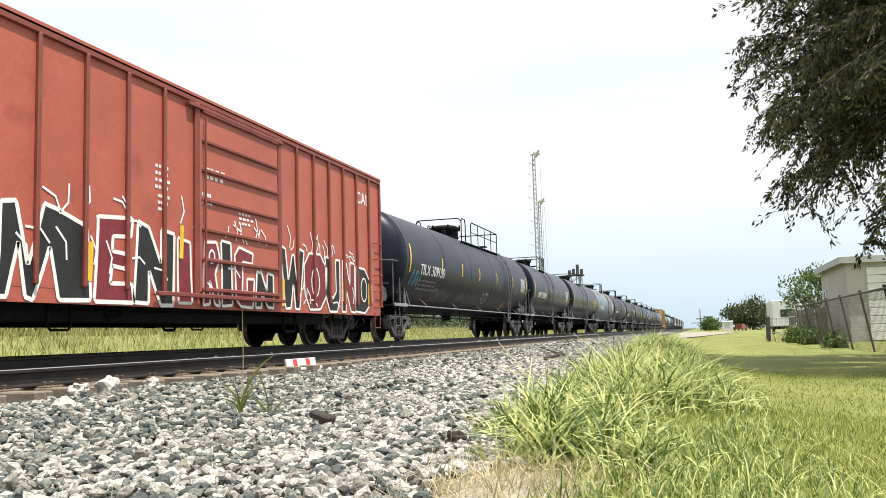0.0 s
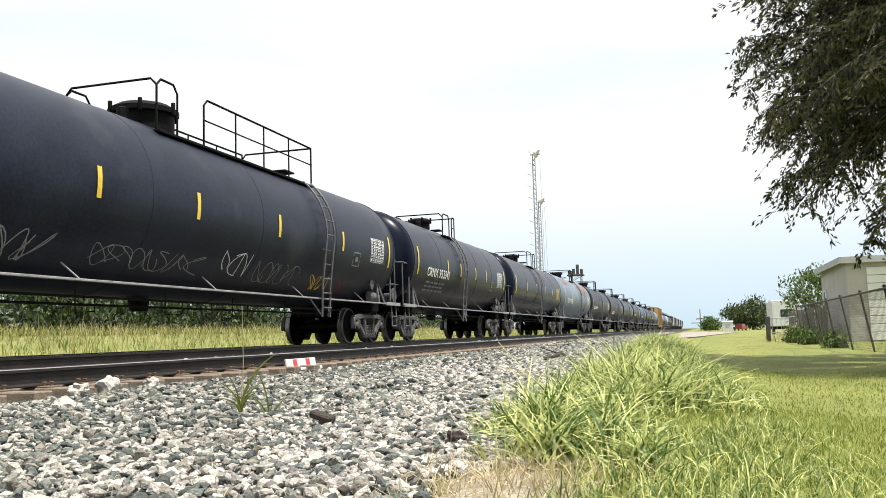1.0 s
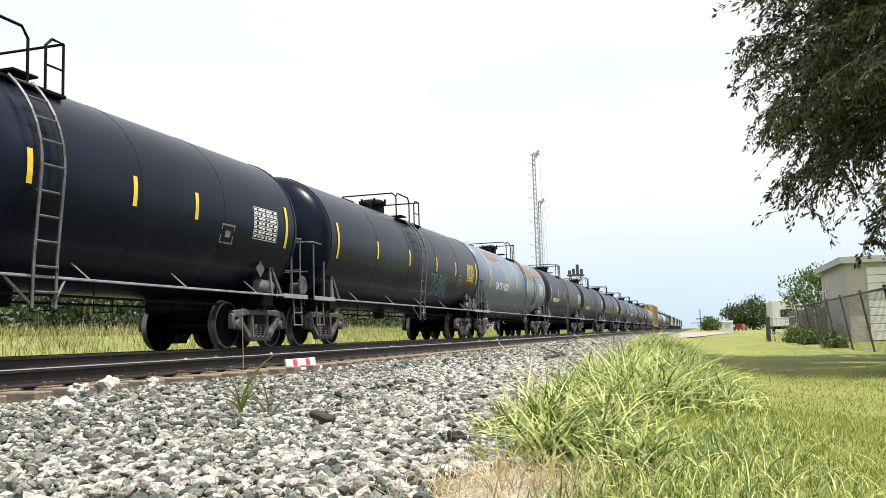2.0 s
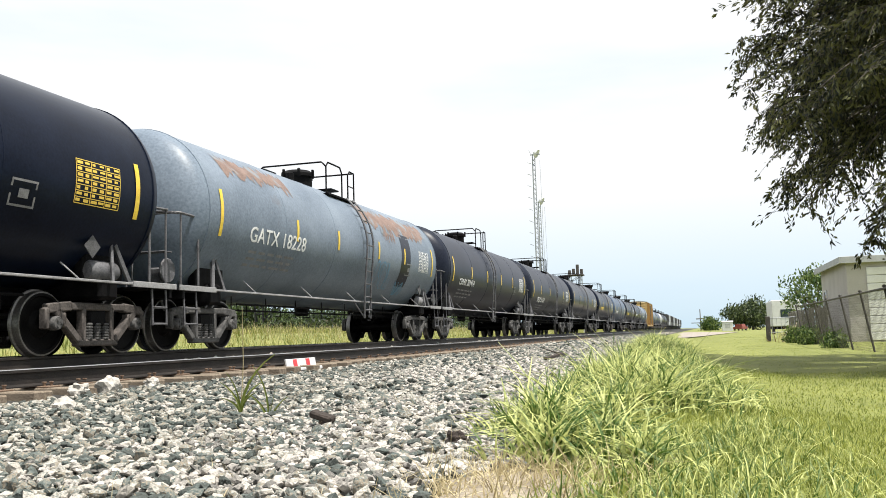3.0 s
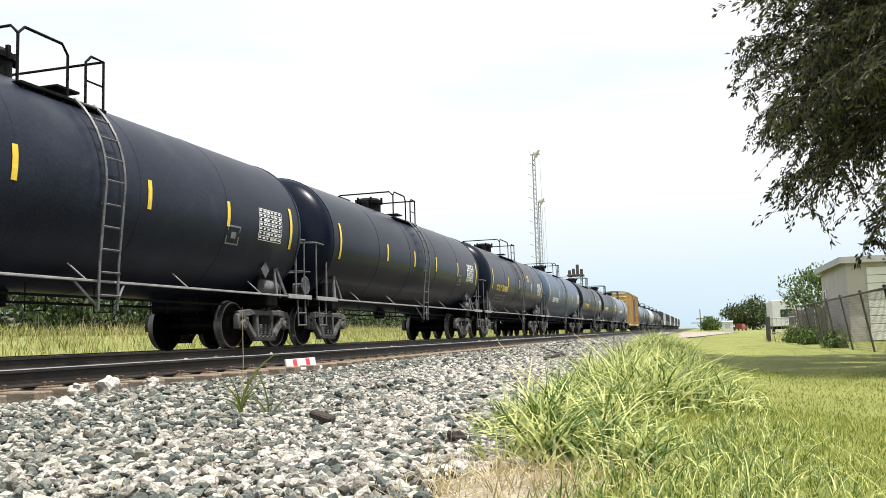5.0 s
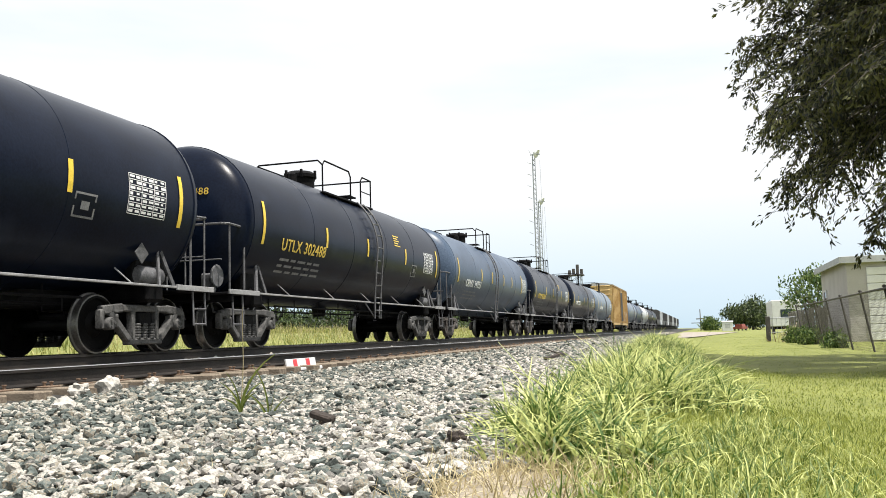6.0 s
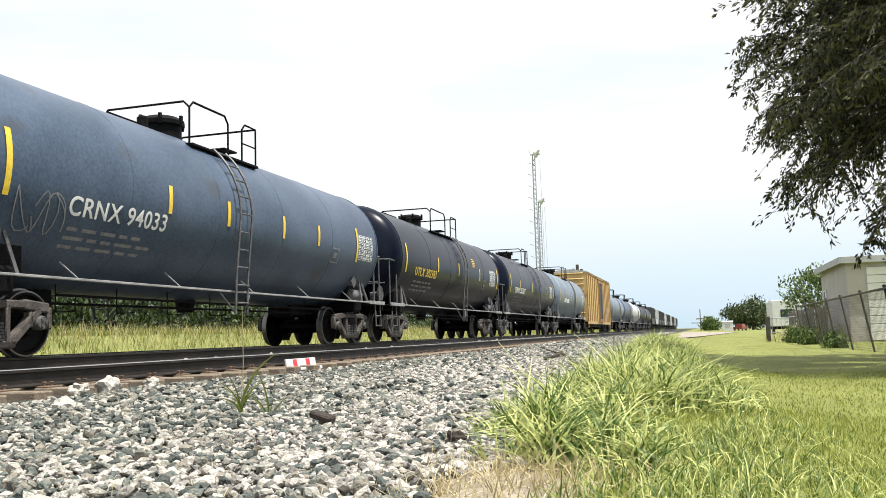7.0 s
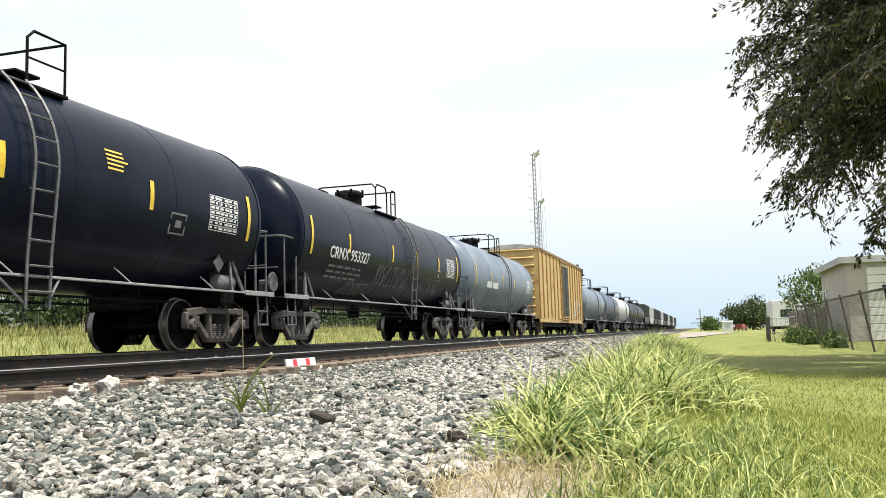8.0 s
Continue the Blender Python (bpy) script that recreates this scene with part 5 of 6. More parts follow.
# mown lawn
for n, xr, yr, h, w in ((9000, (-0.4, 4.0), (-5.0, 2.2), 0.05, 0.009), (32000, (-0.5, 2.6), (2.2, 6.5), 0.055, 0.0055), (36000, (-0.8, 4.0), (6.5, 14.0), 0.032, 0.008), (18000, (-1.5, 6.0), (14.0, 32.0), 0.022, 0.014), (5000, (-2.5, 9.0), (32.0, 75.0), 0.03, 0.03)):
    x, y = rng.uniform(*xr, n), rng.uniform(*yr, n)
    k = x > -0.42 - 0.035 * np.clip(y, 0, 60)
    grass("lawn_grass", rng, x[k], y[k], h, w, M_BLADE, "mown green lawn grass", bend=0.5, lean=0.5, segments=2)
# meadow beyond the track
n = 34000
y = rng.uniform(0, 1, n) ** 1.6 * 190 + 4
x = rng.uniform(-23, -13.2, n)
grass("meadow_grass", rng, x, y, 0.34, 0.024, M_MEADOW, "tall yellow green meadow grass beyond the track", bend=0.5, lean=0.25)
n = 5000
y = rng.uniform(0, 1, n) ** 1.5 * 120 + 4
x = rng.uniform(-22, -16.5, n)
grass("meadow_grass", rng, x, y, 0.50, 0.012, M_DRY, "dry seed stalks in the meadow", bend=0.3, lean=0.2)

# the lone weed among the stones
weed = empty("weed", pose(-2.92, 5.14, 0.36))
tagged(weed, "lone green weed with long bent leaves among stones", "weed")
for k, (ang, h, bend, w) in enumerate(((0.3, 0.46, 0.50, 0.022), (2.9, 0.32, 0.4, 0.017), (3.6, 0.26, 0.5, 0.017), (5.9, 0.20, 0.8, 0.020), (0.9, 0.26, 0.6, 0.022), (3.2, 0.16, 0.9, 0.018))):
    bm = bmesh.new()
    prev = None
    for i in range(7):
        t = i / 6
        ww = w * (1 - 0.8 * t * t) / 2
        c = Vector((math.cos(ang) * bend * h * t * t, math.sin(ang) * bend * h * t * t, h * t * (1 - 0.25 * bend * t * t)))
        sl = math.atan2(1 - 0.75 * bend * t * t, 2 * bend * t)
        sd = Vector((-math.sin(sl) * math.cos(ang), -math.sin(sl) * math.sin(ang), math.cos(sl))) * ww
        row = [bm.verts.new(c - sd), bm.verts.new(c + Vector((math.sin(ang), -math.cos(ang), 0)) * ww * 0.4), bm.verts.new(c + sd)]
        if prev:
            bm.faces.new((prev[0], prev[1], row[1], row[0])), bm.faces.new((prev[1], prev[2], row[2], row[1]))
        prev = row
    part("leaf", bm, M_MEADOW, weed)
bm = bmesh.new()
tube(bm, [(0, 0, 0), (0.01, 0.02, 0.35), (0.015, 0.0, 0.72)], [0.004, 0.003, 0.0015], 5)
part("stem", bm, M_DRY, weed, "thin dry stem")


low_weed = copy_thing(weed, pose(-2.66, 5.02, 0.28, 8, 0, 140))
for child in list(low_weed.children):
    if child.name.startswith("stem"):
        bpy.data.objects.remove(child)
tagged(low_weed, "smaller green weed with short bent leaves among stones")


# ---------------------------------------------------------------- loose things on the stones
def lump(name, place, size, mat, label, category, seed):
    rng = np.random.default_rng(seed)
    bm = bmesh.new()
    bmesh.ops.create_icosphere(bm, subdivisions=3, radius=0.5)
    for v in bm.verts:
        d = v.co.normalized()
        q = noise.noise(d * 1.7 + Vector((seed, 0, 0))) * 0.30 + noise.noise(d * 4.0 + Vector((0, seed, 0))) * 0.12
        v.co = d * (0.5 + q)
        v.co = Vector((v.co.x * size[0], v.co.y * size[1], v.co.z * size[2]))
    ob = part(name, bm, mat)
    ob.matrix_basis = pose(*place, 0, 0, rng.uniform(0, 360))
    return tagged(ob, label, category)


lump("rock", (-5.55, 7.25, 0.45), (0.24, 0.19, 0.18), M_ROCK, "large chalky white rock beside the rail", "rock", 1)
lump("rock", (-5.60, 6.88, 0.44), (0.18, 0.16, 0.14), M_ROCK, "large chalky white rock beside the rail", "rock", 2)
lump("rock", (-5.50, 7.85, 0.44), (0.17, 0.14, 0.12), M_ROCK, "chalky white rock beside the rail", "rock", 3)
lump("rock", (-4.50, 5.35, 0.40), (0.20, 0.18, 0.13), M_ROCK, "pale tan rock among the ballast", "rock", 4)
lump("rock", (-3.9, 3.55, 0.40), (0.12, 0.10, 0.09), M_ROCK, "pale rock among the ballast", "rock", 5)
lump("rock", (-1.05, 3.73, 0.39), (0.105, 0.08, 0.075), M_DEBRIS, "dark brown rock among the ballast", "rock", 6)
bm = bmesh.new()
box(bm, -0.075, 0.075, -0.03, 0.03, -0.02, 0.02, 0.01)
box(bm, 0.0, 0.08, -0.03, 0.025, -0.045, 0.0, 0.012, m=Matrix.Rotation(0.3, 4, "Y"))
chunk = part("wood_chunk", bm, M_DEBRIS)
chunk.matrix_basis = pose(-2.0, 4.4, 0.43, 10, 14, -12)
tagged(chunk, "dark broken piece of tie wood on the ballast", "wood chunk")
bm = bmesh.new()
tube(bm, [(0, 0, 0), (0.3, 0.9, 0.05), (0.45, 1.9, 0.02), (0.35, 2.6, 0.05)], [0.035, 0.03, 0.025, 0.01], 6)
tube(bm, [(0.3, 0.9, 0.05), (0.0, 1.5, 0.16)], [0.02, 0.006], 5)
branch = part("fallen_branch", bm, M_DEBRIS)
branch.matrix_basis = pose(-2.45, 14.2, 0.42, 0, 0, 12)
tagged(branch, "dark fallen branch at the edge of the ballast", "branch")
# striped board leaning on the side rail
board = empty("marker_board", pose(-6.10, 12.15, 0.40, 0, -12, 0))
tagged(board, "white marker board with two red blocks beside the rail", "marker board")
bm = bmesh.new()
box(bm, -0.015, 0.015, 0.0, 1.05, 0.0, 0.16, 0.006)
part("panel", bm, M_WHITE, board)
for y0 in (0.22, 0.68):
    bm = bmesh.new()
    box(bm, 0.016, 0.022, y0, y0 + 0.13, 0.02, 0.15, 0.002)
    part("red_block", bm, M_REDPAINT, board, "red painted block")
bm = bmesh.new()
box(bm, 0.02, 0.12, -0.05, 1.15, -0.05, 0.0, 0.01)
part("foot", bm, M_WHITE, board)


# ---------------------------------------------------------------- trees
def leaf_quads(rng, centres, per, spread, size, aspect=0.45, droop=0.6):
    n = len(centres) * per
    c = np.repeat(centres, per, 0) + rng.normal(0, 1, (n, 3)) * spread
    s = size * rng.uniform(0.6, 1.35, n)
    v = np.array([(-0.5 * aspect, 0, 0), (0, 0.0, -0.55), (0.5 * aspect, 0, 0), (0, 0.06, 0.5)])
    m = mats(c, rng.uniform(0, 6.28, n), np.stack([s, s, s], 1), rng.normal(droop, 0.7, n), rng.uniform(0, 6.28, n))
    return v, [(0, 1, 2, 3)], m


def tree(name, base, trunk_h, crown_c, crown_r, n_clusters, per, spread, size, label, seed, mat=M_LEAF, trunk_r=0.16, limbs=9):
    rng = np.random.default_rng(seed)
    t = empty(name, pose(*base))
    tagged(t, label, "tree" if "bush" not in name else "bush")
    cc, cr = np.array(crown_c), np.array(crown_r)
    bm = bmesh.new()
    top = Vector((cc[0] * 0.4, cc[1] * 0.4, trunk_h))
    tube(bm, [(0, 0, -0.05), (0.04, 0.02, trunk_h * 0.5), top], [trunk_r * 1.25, trunk_r, trunk_r * 0.8], 10)
    part("trunk", bm, M_BARK, t, smooth=True)
    d = rng.normal(0, 1, (n_clusters, 3))
    d /= np.linalg.norm(d, axis=1)[:, None]
    rad = rng.uniform(0.25, 1.0, n_clusters) ** 0.45
    wob = 1 + 0.20 * np.sin(d[:, 0] * 5 + seed) + 0.16 * np.sin(d[:, 2] * 7 + d[:, 1] * 4)
    c = cc + d * (rad * wob)[:, None] * cr
    bm = bmesh.new()
    for k in range(limbs):
        q = Vector(c[rng.integers(len(c))])
        mid = top.lerp(q, 0.5) + Vector((0, 0, 0.25 * cr[2] * rng.uniform(0, 1)))
        tube(bm, [top, top.lerp(mid, 0.6), mid, q], [trunk_r * 0.6, trunk_r * 0.4, trunk_r * 0.26, trunk_r * 0.08], 6)
        for j in range(4):
            q2 = Vector(c[rng.integers(len(c))])
            if (q2 - mid).length < max(cr) * 0.8:
                tube(bm, [mid, mid.lerp(q2, 0.5) + Vector((0, 0, 0.1)), q2], [trunk_r * 0.18, trunk_r * 0.12, trunk_r * 0.04], 5)
    part("limb", bm, M_BARK, t, smooth=True)
    v, f, m = leaf_quads(rng, c, per, spread, size)
    ob = scatter("crown", v, f, m, mat, t)
    tagged(ob, "many small narrow leaves", kind="stuff")
    return t


def drooping_tree(base, crown_c, crown_r, n_branches, label, seed):
    """Shade tree: arching branches from a forked trunk, hanging twigs set with narrow leaves."""
    rng = np.random.default_rng(seed)
    t = empty("tree", pose(*base))
    tagged(t, label, "tree")
    cc, cr = np.array(crown_c), np.array(crown_r)
    fork = np.array((-0.2, 0.0, 2.6))
    bm = bmesh.new()
    tube(bm, [(0, 0, -0.05), (0.05, 0.02, 1.3), tuple(fork)], [0.34, 0.27, 0.24], 12)
    part("trunk", bm, M_BARK, t, smooth=True)
    leaf_at, leaf_dir = [], []
    twigs = bmesh.new()
    boughs = []
    for k in range(9):
        a = k * 0.70 + rng.uniform(-0.2, 0.2)
        end = cc + cr * np.array((0.42 * math.cos(a), 0.42 * math.sin(a), rng.uniform(-0.05, 0.45)))
        boughs.append(end)
        mid = (fork + end) / 2 + rng.normal(0, 0.2, 3)
        bm = bmesh.new()
        tube(bm, [tuple(fork), tuple(mid), tuple(end)], [0.17, 0.12, 0.06], 8)
        part("limb", bm, M_BARK, t, smooth=True)
    for k in range(n_branches):
        d = rng.normal(0, 1, 3)
        d[2] = d[2] * 0.9 - 0.10
        d /= np.linalg.norm(d)
        shell = rng.uniform(0.45, 1.0) ** 0.5 * (1 + 0.09 * math.sin(d[0] * 6 + seed) + 0.08 * math.sin(d[2] * 8 + d[1] * 5))
        flat = (abs(d[0]) ** 2.6 + abs(d[1]) ** 2.6 + abs(d[2]) ** 2.6) ** (-1 / 2.6)
        tip = cc + d * cr * shell * flat
        low = 2.15 + 1.05 * max(0.0, -4.9 - tip[0]) + 0.22 * math.sin(tip[0] * 2.3 + tip[1])
        if tip[2] < low:
            tip[2] = low + rng.uniform(0, 0.9)
        src = min(boughs, key=lambda b: np.linalg.norm(b - tip))
        start = src + (fork - src) * rng.uniform(0, 0.35)
        mid = start + (tip - start) * 0.55 + np.array((0, 0, 0.16 * np.linalg.norm(tip - start)))
        path = []
        for u in np.linspace(0, 1, 9):
            path.append((1 - u) ** 2 * start + 2 * u * (1 - u) * mid + u * u * tip)
        tube(twigs, [tuple(p) for p in path], [0.030 * (1 - 0.8 * i / 8) for i in range(9)], 4)
        for j in range(15):
            u = 1 - 0.62 * rng.uniform(0, 1) ** 1.25
            p = (1 - u) ** 2 * start + 2 * u * (1 - u) * mid + u * u * tip
            out = tip - start
            out = out / (np.linalg.norm(out) + 1e-6)
            h = out * rng.uniform(0.1, 0.8) + rng.normal(0, 0.55, 3)
            h[2] = 0.35 * h[2] - 0.15
            L = rng.uniform(0.35, 0.85)
            pts = [p + h * L * v + np.array((0, 0, -0.55 * L * v * v)) for v in (0.0, 0.33, 0.66, 1.0)]
            tube(twigs, [tuple(q) for q in pts], [0.006, 0.005, 0.004, 0.002], 3)
            m = int(L * 62)
            for v in rng.uniform(0.08, 1.05, m):
                q = p + h * L * v + np.array((0, 0, -0.55 * L * v * v))
                leaf_at.append(q + rng.normal(0, 0.035, 3))
                leaf_dir.append(h * 0.7 + rng.normal(0, 0.55, 3) + np.array((0, 0, -0.75)))
    tagged(part("twig", twigs, M_BARK, t), "fine grey hanging twigs", kind="stuff")
    at, ax = np.array(leaf_at), np.array(leaf_dir)
    ax /= np.linalg.norm(ax, axis=1)[:, None]
    side = np.cross(ax, rng.normal(0, 1, ax.shape))
    side /= np.linalg.norm(side, axis=1)[:, None]
    nor = np.cross(side, ax)
    size = rng.uniform(0.075, 0.15, len(at))
    m = np.zeros((len(at), 4, 4))
    m[:, :3, 0], m[:, :3, 1], m[:, :3, 2] = side * (size * 0.34)[:, None], ax * size[:, None], nor * size[:, None]
    m[:, :3, 3], m[:, 3, 3] = at, 1
    v = np.array([(0, 0, 0), (0.5, 0.45, 0.05), (0, 1.0, -0.05), (-0.5, 0.45, 0.05)])
    tagged(scatter("crown", v, [(0, 1, 2, 3)], m, M_LEAF, t), "many narrow dark green hanging leaves", kind="stuff")
    return t


drooping_tree((7.0, 16.2, 0.05), (-0.5, 0.0, 5.9), (5.65, 5.0, 4.8), 560, "large drooping shade tree with small narrow dark leaves", 5)
tree("tree", (6.7, 54.0, 0.05), 1.6, (-0.2, 0, 2.75), (1.45, 1.5, 1.35), 110, 26, 0.22, 0.20, "small green tree behind the fence", 6, mat=M_FARLEAF, trunk_r=0.10, limbs=8)
tree("tree", (12.2, 215.0, 0.05), 1.8, (0, 0, 3.7), (5.5, 5.0, 2.75), 420, 20, 0.6, 0.62, "broad rounded dark green tree far down the line", 7, mat=M_MIDLEAF, trunk_r=0.25)
tree("tree", (3.0, 235.0, 0.05), 0.8, (0, 0, 1.5), (2.6, 2.2, 1.6), 120, 18, 0.45, 0.6, "small far green tree", 8, mat=M_FARLEAF, trunk_r=0.15)
for k, (x, y, w, h) in enumerate(((-25, 22, 3.4, 2.0), (-26, 27, 3.2, 1.7), (-25, 32, 3.6, 2.1), (-27, 37, 3.4, 1.9), (-26, 42.5, 3.2, 1.6), (-28, 48, 3.6, 1.5), (-29, 54, 3.4, 1.3), (-25, 17, 3.0, 1.9), (-24, 12.5, 3.0, 1.8), (-34, 66, 4.0, 1.3), (-29.5, 66, 4.5, 1.7), (-31.5, 76, 4.8, 1.9), (-33.5, 88, 5.0, 2.1), (-36, 102, 5.5, 2.3), (-38, 118, 6.0, 2.4), (-40, 136, 6.5, 2.6), (-44, 156, 7.0, 2.8), (-47, 180, 8.0, 3.0))):
    tree("bush", (x, y, float(ground_z(x, y))), 0.5, (0, 0, h * 0.55), (w * 0.95, w * 0.95, h * 0.62), 170, 30, 0.32, 0.27, "dense dark green bush beyond the meadow", 40 + k, mat=M_BUSH, trunk_r=0.07, limbs=6)
# weeds growing through the fence
for k, (x, y, s) in enumerate(((3.85, 33.6, 0.6), (3.7, 37.0, 0.65), (3.95, 28.6, 0.4))):
    tree("bush", (x, y, 0.05), 0.25, (0, 0, 0.55 * s), (0.6 * s, 0.8 * s, 0.5 * s), 60, 18, 0.12, 0.11, "green weeds growing against the fence", 60 + k, mat=M_FARLEAF, trunk_r=0.03, limbs=5)


# ---------------------------------------------------------------- building, fence, far things
BX0, BX1, BY0, BY1, BH = 5.75, 16.0, 37.4, 44.7, 3.30
house = empty("building", pose(BX0, BY0, 0.03))
tagged(house, "low grey stucco building with white siding garage front", "building")
bm = bmesh.new()
LX, LY = BX1 - BX0, BY1 - BY0
box(bm, 0, LX, 0.0, LY, 0, BH, 0.01)
part("wall", bm, M_STUCCO, house)
bm = bmesh.new()
box(bm, -0.22, LX + 0.22, -0.22, LY + 0.22, BH, BH + 0.14, 0.02)
part("roof", bm, M_SHINGLE, house)
bm = bmesh.new()
box(bm, -0.27, -0.22, -0.27, LY + 0.27, BH - 0.10, BH + 0.17, 0.01)
box(bm, -0.22, LX + 0.22, -0.27, -0.22, BH - 0.10, BH + 0.17, 0.01)
part("fascia", bm, M_SIGNAL, house)
for k in range(9):
    bm = bmesh.new()
    box(bm, 0.72, 6.5, -0.07, 0.0, 0.15 + k * 0.32, 0.15 + k * 0.32 + 0.30, 0.012)
    part("siding_board", bm, M_SIDING, house)
bm = bmesh.new()
box(bm, 1.9, 2.7, -0.09, -0.05, 1.6, 1.8, 0.01)
part("vent", bm, M_GLASS, house)
bm = bmesh.new()
box(bm, -0.03, 0.02, 5.6, 6.4, 1.5, 2.3, 0.01)
win = part("window", bm, M_GLASS, house)
bm = bmesh.new()
for y0, y1, z0, z1 in ((5.52, 5.6, 1.42, 2.38), (6.4, 6.48, 1.42, 2.38), (5.6, 6.4, 1.42, 1.5), (5.6, 6.4, 2.3, 2.38)):
    box(bm, -0.06, 0.02, y0, y1, z0, z1, 0.005)
part("frame", bm, M_WHITE, win)

# chain-link fence with leaning posts, along the lot
fence = empty("fence", pose(3.9, 0, 0.05))
tagged(fence, "old chain link fence with dark leaning posts", "fence")
posts = [(0.15 - 0.004 * (y - 20), y) for y in (14.4, 17.25, 20.1, 22.9, 25.9, 28.6, 31.3, 34.0, 36.8)]
FH = 1.55
lean_x = -0.24
for x, y in posts:
    bm = bmesh.new()
    tube(bm, [(x, y, -0.05), (x + lean_x, y + 0.05, FH)], 0.026, 7)
    lathe(bm, [(0, 0.045), (0.04, 0.04), (0.06, 0.0)], (0, 0, 1), (x + lean_x, y + 0.05, FH), 8)
    part("post", bm, M_DARKPOST, fence)
bm = bmesh.new()
tube(bm, [(x + lean_x, y + 0.05, FH - 0.03) for x, y in posts], 0.026, 6)
part("top_rail", bm, M_DARKPOST, fence)
bm = bmesh.new()
ys = np.arange(posts[0][1], posts[-1][1], 0.13)
for y in ys:
    x = 0.15 - 0.004 * (y - 20)
    for dy in (-1, 1):
        a, b = Vector((x, y, 0.02)), Vector((x + lean_x, y + dy * 1.5, FH - 0.05))
        if posts[0][1] < b.y < posts[-1][1]:
            tube(bm, [a, b], 0.0024, 3)
part("wire_mesh", bm, M_DARKPOST, fence, "sagging dark chain link mesh")
# grey board fence behind it
boards = empty("board_fence", pose(4.40, 33.2, 0.04))
tagged(boards, "weathered grey wooden board fence", "fence")
rng = np.random.default_rng(3)
for k in range(88):
    h = 1.45 + rng.uniform(-0.06, 0.06)
    bm = bmesh.new()
    box(bm, -0.012, 0.012, k * 0.155, k * 0.155 + 0.145, 0.0, h, 0.004)
    o = part("board", bm, M_WOODGREY, boards)
    o.matrix_basis = pose(0, 0, 0, 0, rng.uniform(-1.5, 1.5), 0)
bm = bmesh.new()
for z in (0.35, 1.15):
    box(bm, 0.012, 0.05, 0.0, 13.7, z, z + 0.08, 0.004)
part("rail", bm, M_WOODGREY, boards)
# gate post and a low wire run beyond
gate = empty("gate", pose(3.1, 43.0, 0.05))
tagged(gate, "dark gate post with a low wire gate", "gate")
bm = bmesh.new()
box(bm, -0.10, 0.10, -0.10, 0.10, -0.05, 1.25, 0.02)
part("post", bm, M_DARKPOST, gate)
bm = bmesh.new()
tube(bm, [(0, 0, 1.15), (1.6, 0.5, 1.20)], 0.02, 5)
tube(bm, [(0, 0, 0.5), (1.6, 0.5, 0.5)], 0.02, 5)
for k in range(8):
    tube(bm, [(0.2 * k, 0.06 * k, 0.05), (0.2 * k, 0.06 * k, 1.18)], 0.008, 4)
part("gate_frame", bm, M_GALV, gate)
n = 260
x, y = rng.normal(4.0, 0.35, n), rng.normal(40.5, 1.0, n)
grass("dry_grass", rng, x, y, 0.55, 0.03, M_DRY, "dry tan weeds at the fence foot", bend=0.5, lean=0.3)

# white trailer behind the small tree
shed = empty("trailer", pose(6.15, 80.0, 0.05))
tagged(shed, "white box trailer parked behind the fence", "trailer")
bm = bmesh.new()
box(bm, 0, 2.4, 0, 6.0, 0.75, 3.0, 0.05)
part("body", bm, M_WHITE, shed)
bm = bmesh.new()
box(bm, 0.7, 1.6, -0.03, 0.0, 1.5, 2.2, 0.01)
part("window", bm, M_GLASS, shed)
for x in (0.25, 2.15):
    bm = bmesh.new()
    lathe(bm, [(-0.12, 0.0), (-0.12, 0.36), (0.12, 0.36), (0.12, 0.0)], (1, 0, 0), (x, 2.6, 0.36), 16)
    part("wheel", bm, M_DARKPOST, shed)
bm = bmesh.new()
box(bm, 0.2, 2.2, 0.1, 5.9, 0.5, 0.75, 0.01)
part("chassis", bm, M_STEEL, shed)

# crossing cabinet, far red car, utility pole
cab = empty("equipment_cabinet", pose(5.7, 188.0, 0.05))
tagged(cab, "pale grey metal equipment cabinet at the crossing", "cabinet")
bm = bmesh.new()
box(bm, -1.05, 1.05, -1, 1, 0, 1.9, 0.05)
part("body", bm, M_WHITE, cab)
bm = bmesh.new()
prism(bm, [(-1.1, 1.9), (0, 2.15), (1.1, 1.9)], -1.15, 1.15)
part("roof", bm, M_SIGNAL, cab)
bm = bmesh.new()
box(bm, -0.5, 0.5, -1.03, -1.0, 0.7, 1.5, 0.01)
part("door", bm, M_SIGNAL, cab)
car2 = empty("parked_car", pose(8.4, 192.0, 0.05, 0, 0, 70))
tagged(car2, "small red car parked far down the road", "car")
bm = bmesh.new()
prism(bm, [(-0.9, 0.35), (-0.9, 0.85), (0.9, 0.85), (0.9, 0.35)], -2.1, 2.1)
prism(bm, [(-0.8, 0.85), (-0.62, 1.4), (0.62, 1.4), (0.8, 0.85)], -1.2, 1.1)
part("body", bm, M_RED_DARK, car2)
for x in (-1.3, 1.3):
    for y in (-0.8, 0.8):
        bm = bmesh.new()
        lathe(bm, [(-0.1, 0), (-0.1, 0.32), (0.1, 0.32), (0.1, 0)], (0, 1, 0), (x, y, 0.32), 14)
        part("wheel", bm, M_DARKPOST, car2)
pole = empty("utility_pole", pose(0.6, 260.0, 0.05))
tagged(pole, "wooden utility pole with a crossarm far down the line", "utility pole")
bm = bmesh.new()
tube(bm, [(0, 0, -0.1), (0, 0, 6.2)], [0.16, 0.12], 8)
part("shaft", bm, M_BARK, pole)
bm = bmesh.new()
box(bm, -2.6, 2.6, -0.08, 0.08, 2.2, 2.4, 0.02)
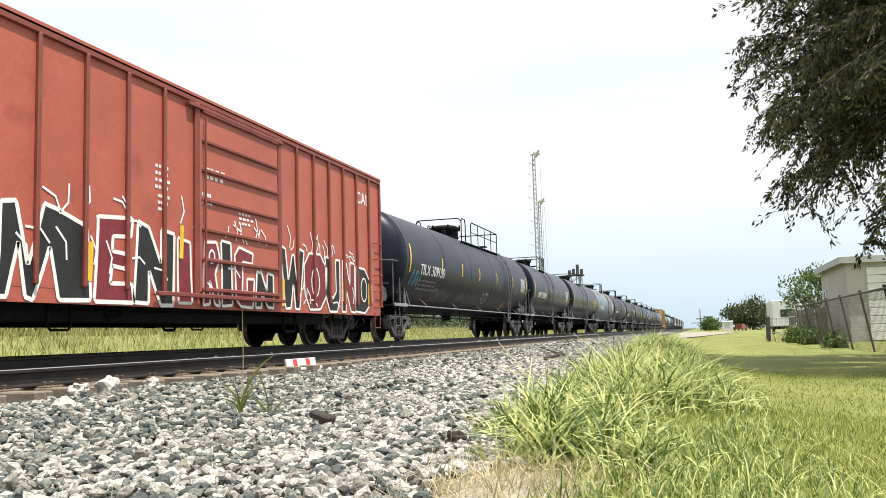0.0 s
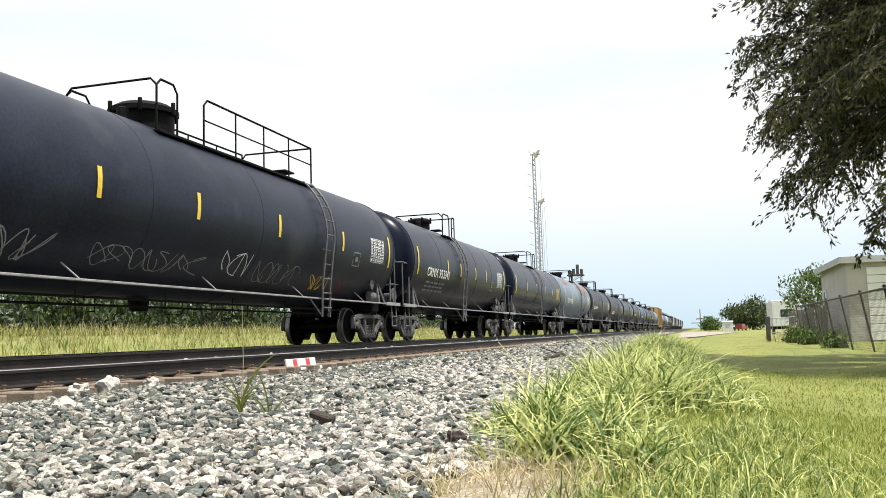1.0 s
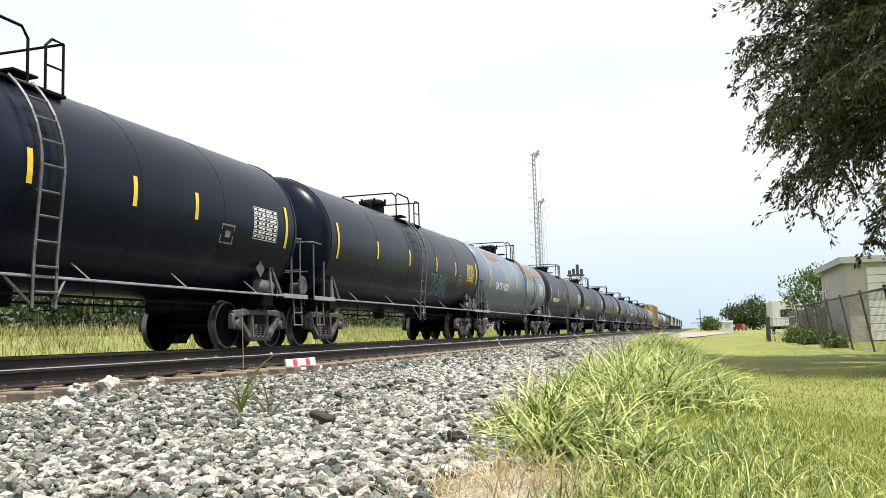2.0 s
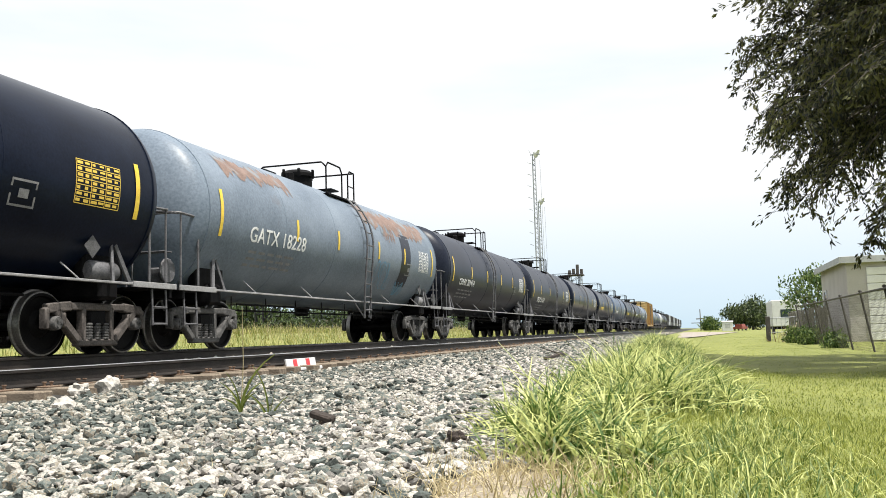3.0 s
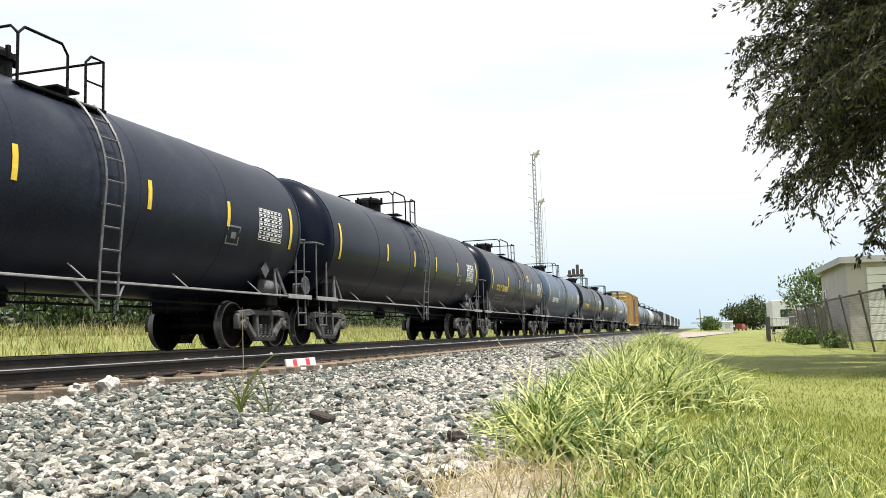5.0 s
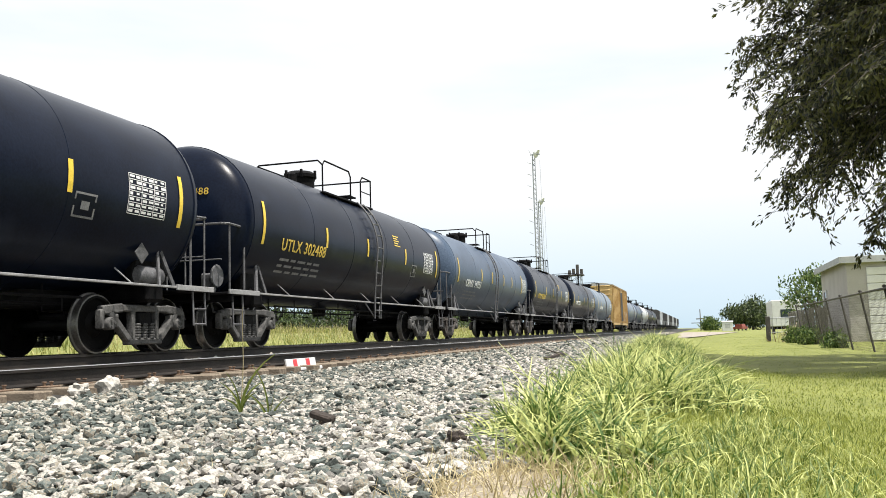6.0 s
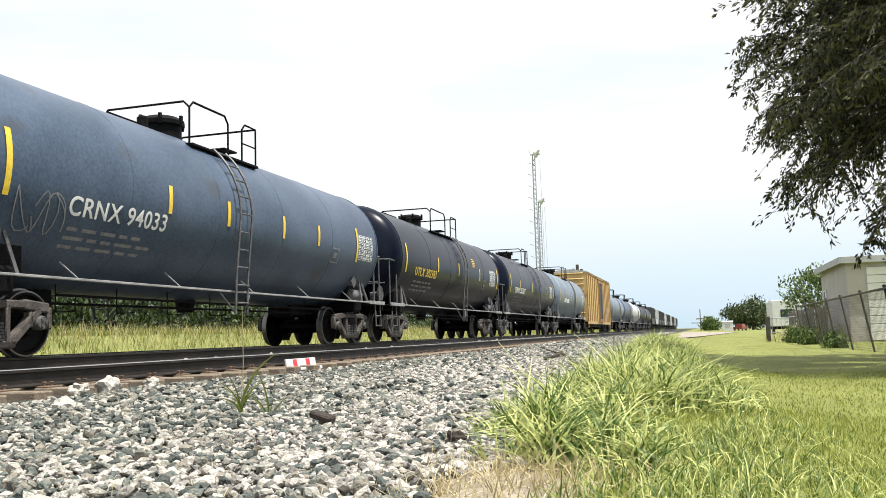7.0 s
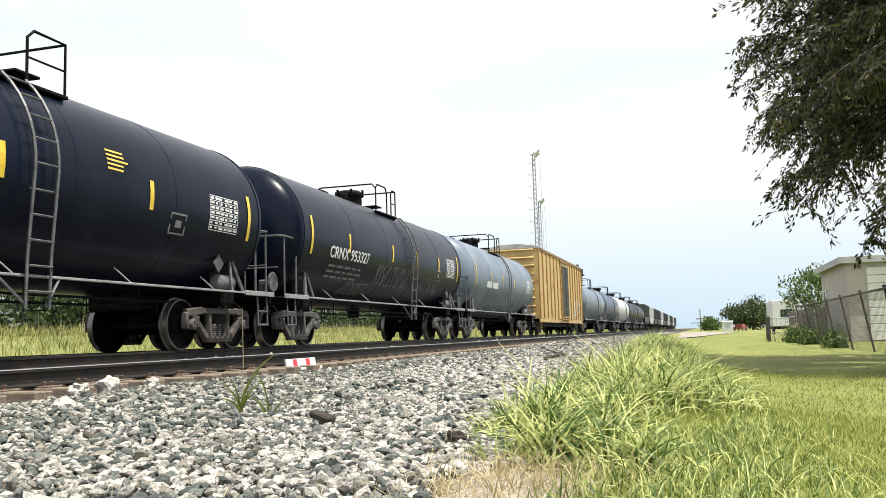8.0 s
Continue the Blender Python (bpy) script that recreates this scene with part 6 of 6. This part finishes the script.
box(bm, -1.2, 1.2, -0.08, 0.08, 3.3, 3.6, 0.02)
part("crossarm", bm, M_BARK, pole)


def light_mast(place, height, label):
    mast = empty("light_mast", pose(*place))
    tagged(mast, label, "light mast")
    for k in range(3):
        a = k * 2.094 + 0.3
        bm = bmesh.new()
        tube(bm, [(0.30 * math.cos(a), 0.30 * math.sin(a), 0), (0.20 * math.cos(a), 0.20 * math.sin(a), height)], 0.06, 5)
        part("leg", bm, M_GALV, mast)
    bm = bmesh.new()
    z, k = 0.5, 0
    while z < height - 0.6:
        for j in range(3):
            a, b = (j + k) * 2.094 + 0.3, (j + k + 1) * 2.094 + 0.3
            q = 0.30 - 0.10 * z / height
            tube(bm, [(q * math.cos(a), q * math.sin(a), z), (q * math.cos(b), q * math.sin(b), z + 0.55)], 0.032, 4)
        z += 0.62
        k += 1
    part("bracing", bm, M_GALV, mast)
    bm = bmesh.new()
    z = 1.0
    while z < height - 1:
        tube(bm, [(-0.3, 0, z), (-0.85, 0, z + 0.25)], 0.03, 4)
        z += 1.5
    tagged(part("step_peg", bm, M_GALV, mast), kind="stuff")
    bm = bmesh.new()
    tube(bm, [(1.0, 0.2, 0), (0.8, 0.1, height - 0.8)], 0.022, 4)
    part("cable", bm, M_GALV, mast)
    bm = bmesh.new()
    lathe(bm, [(0, 0.10), (0.05, 0.35), (0.45, 0.62), (0.50, 0.60), (0.45, 0.0)], (0.85, -0.1, -0.45), (0.1, 0, height + 0.25), 16)
    part("floodlight", bm, M_WHITE, mast, "white floodlight bowl")
    bm = bmesh.new()
    box(bm, -0.4, 0.9, -0.06, 0.06, height - 0.1, height + 0.02, 0.01)
    tube(bm, [(-0.3, 0, height), (-0.55, 0, height + 0.6)], 0.03, 4)
    part("bracket", bm, M_GALV, mast)
    return mast


light_mast((-19.0, 107.3, 0.3), 23.2, "tall slender lattice light mast with a floodlight")
light_mast((-22.0, 127.6, 0.3), 20.2, "slender lattice light mast standing farther off")
stand = empty("loudspeaker_tower", pose(-17.3, 130.0, 0.3))
tagged(stand, "short steel tower with dark equipment on top", "tower")
for x in (-0.8, 0.8):
    for y in (-0.8, 0.8):
        bm = bmesh.new()
        tube(bm, [(x * 1.3, y * 1.3, 0), (x, y, 9.0)], 0.07, 5)
        part("leg", bm, M_GALV, stand)
bm = bmesh.new()
for z in (2, 4, 6, 8):
    for s in (-1, 1):
        tube(bm, [(-0.9, s * 0.9, z), (0.9, s * 0.9, z + 1.0)], 0.04, 4)
        tube(bm, [(s * 0.9, -0.9, z), (s * 0.9, 0.9, z + 1.0)], 0.04, 4)
part("bracing", bm, M_GALV, stand)
bm = bmesh.new()
box(bm, -1.2, 1.2, -1.0, 1.0, 8.9, 9.1, 0.02)
for x, h in ((-0.9, 0.7), (-0.3, 0.9), (0.3, 1.5), (0.9, 0.8)):
    box(bm, x - 0.2, x + 0.2, -0.3, 0.3, 9.1, 9.1 + h, 0.04)
part("equipment", bm, M_DARKPOST, stand)


# ---------------------------------------------------------------- motion
DRIFT = ((0.0, 0.011), (0.5, 0.009), (1.0, -0.027), (1.5, -0.017), (3.0, 0.014), (3.5, 0.03), (4.0, 0.001), (4.5, 0.02),
         (6.0, -0.04), (6.5, 0.019), (7.0, -0.016), (7.5, -0.002), (8.0, 0.014))


def motions():
    """The train rolls towards -Y; the wheels turn with it."""
    for car, y0 in CARS:
        walk(car, [(t, pose(TRACK_X, y0 - SPEED * (t + d), RAIL_Z)) for t, d in DRIFT])
    step = math.degrees(SPEED / FPS / 0.455)
    for wheel, y in WHEELSETS:
        walk(wheel, [(i / FPS, pose(0, y, 0.455, i * step)) for i in range(int(SECONDS * FPS) + 1)])


motions()
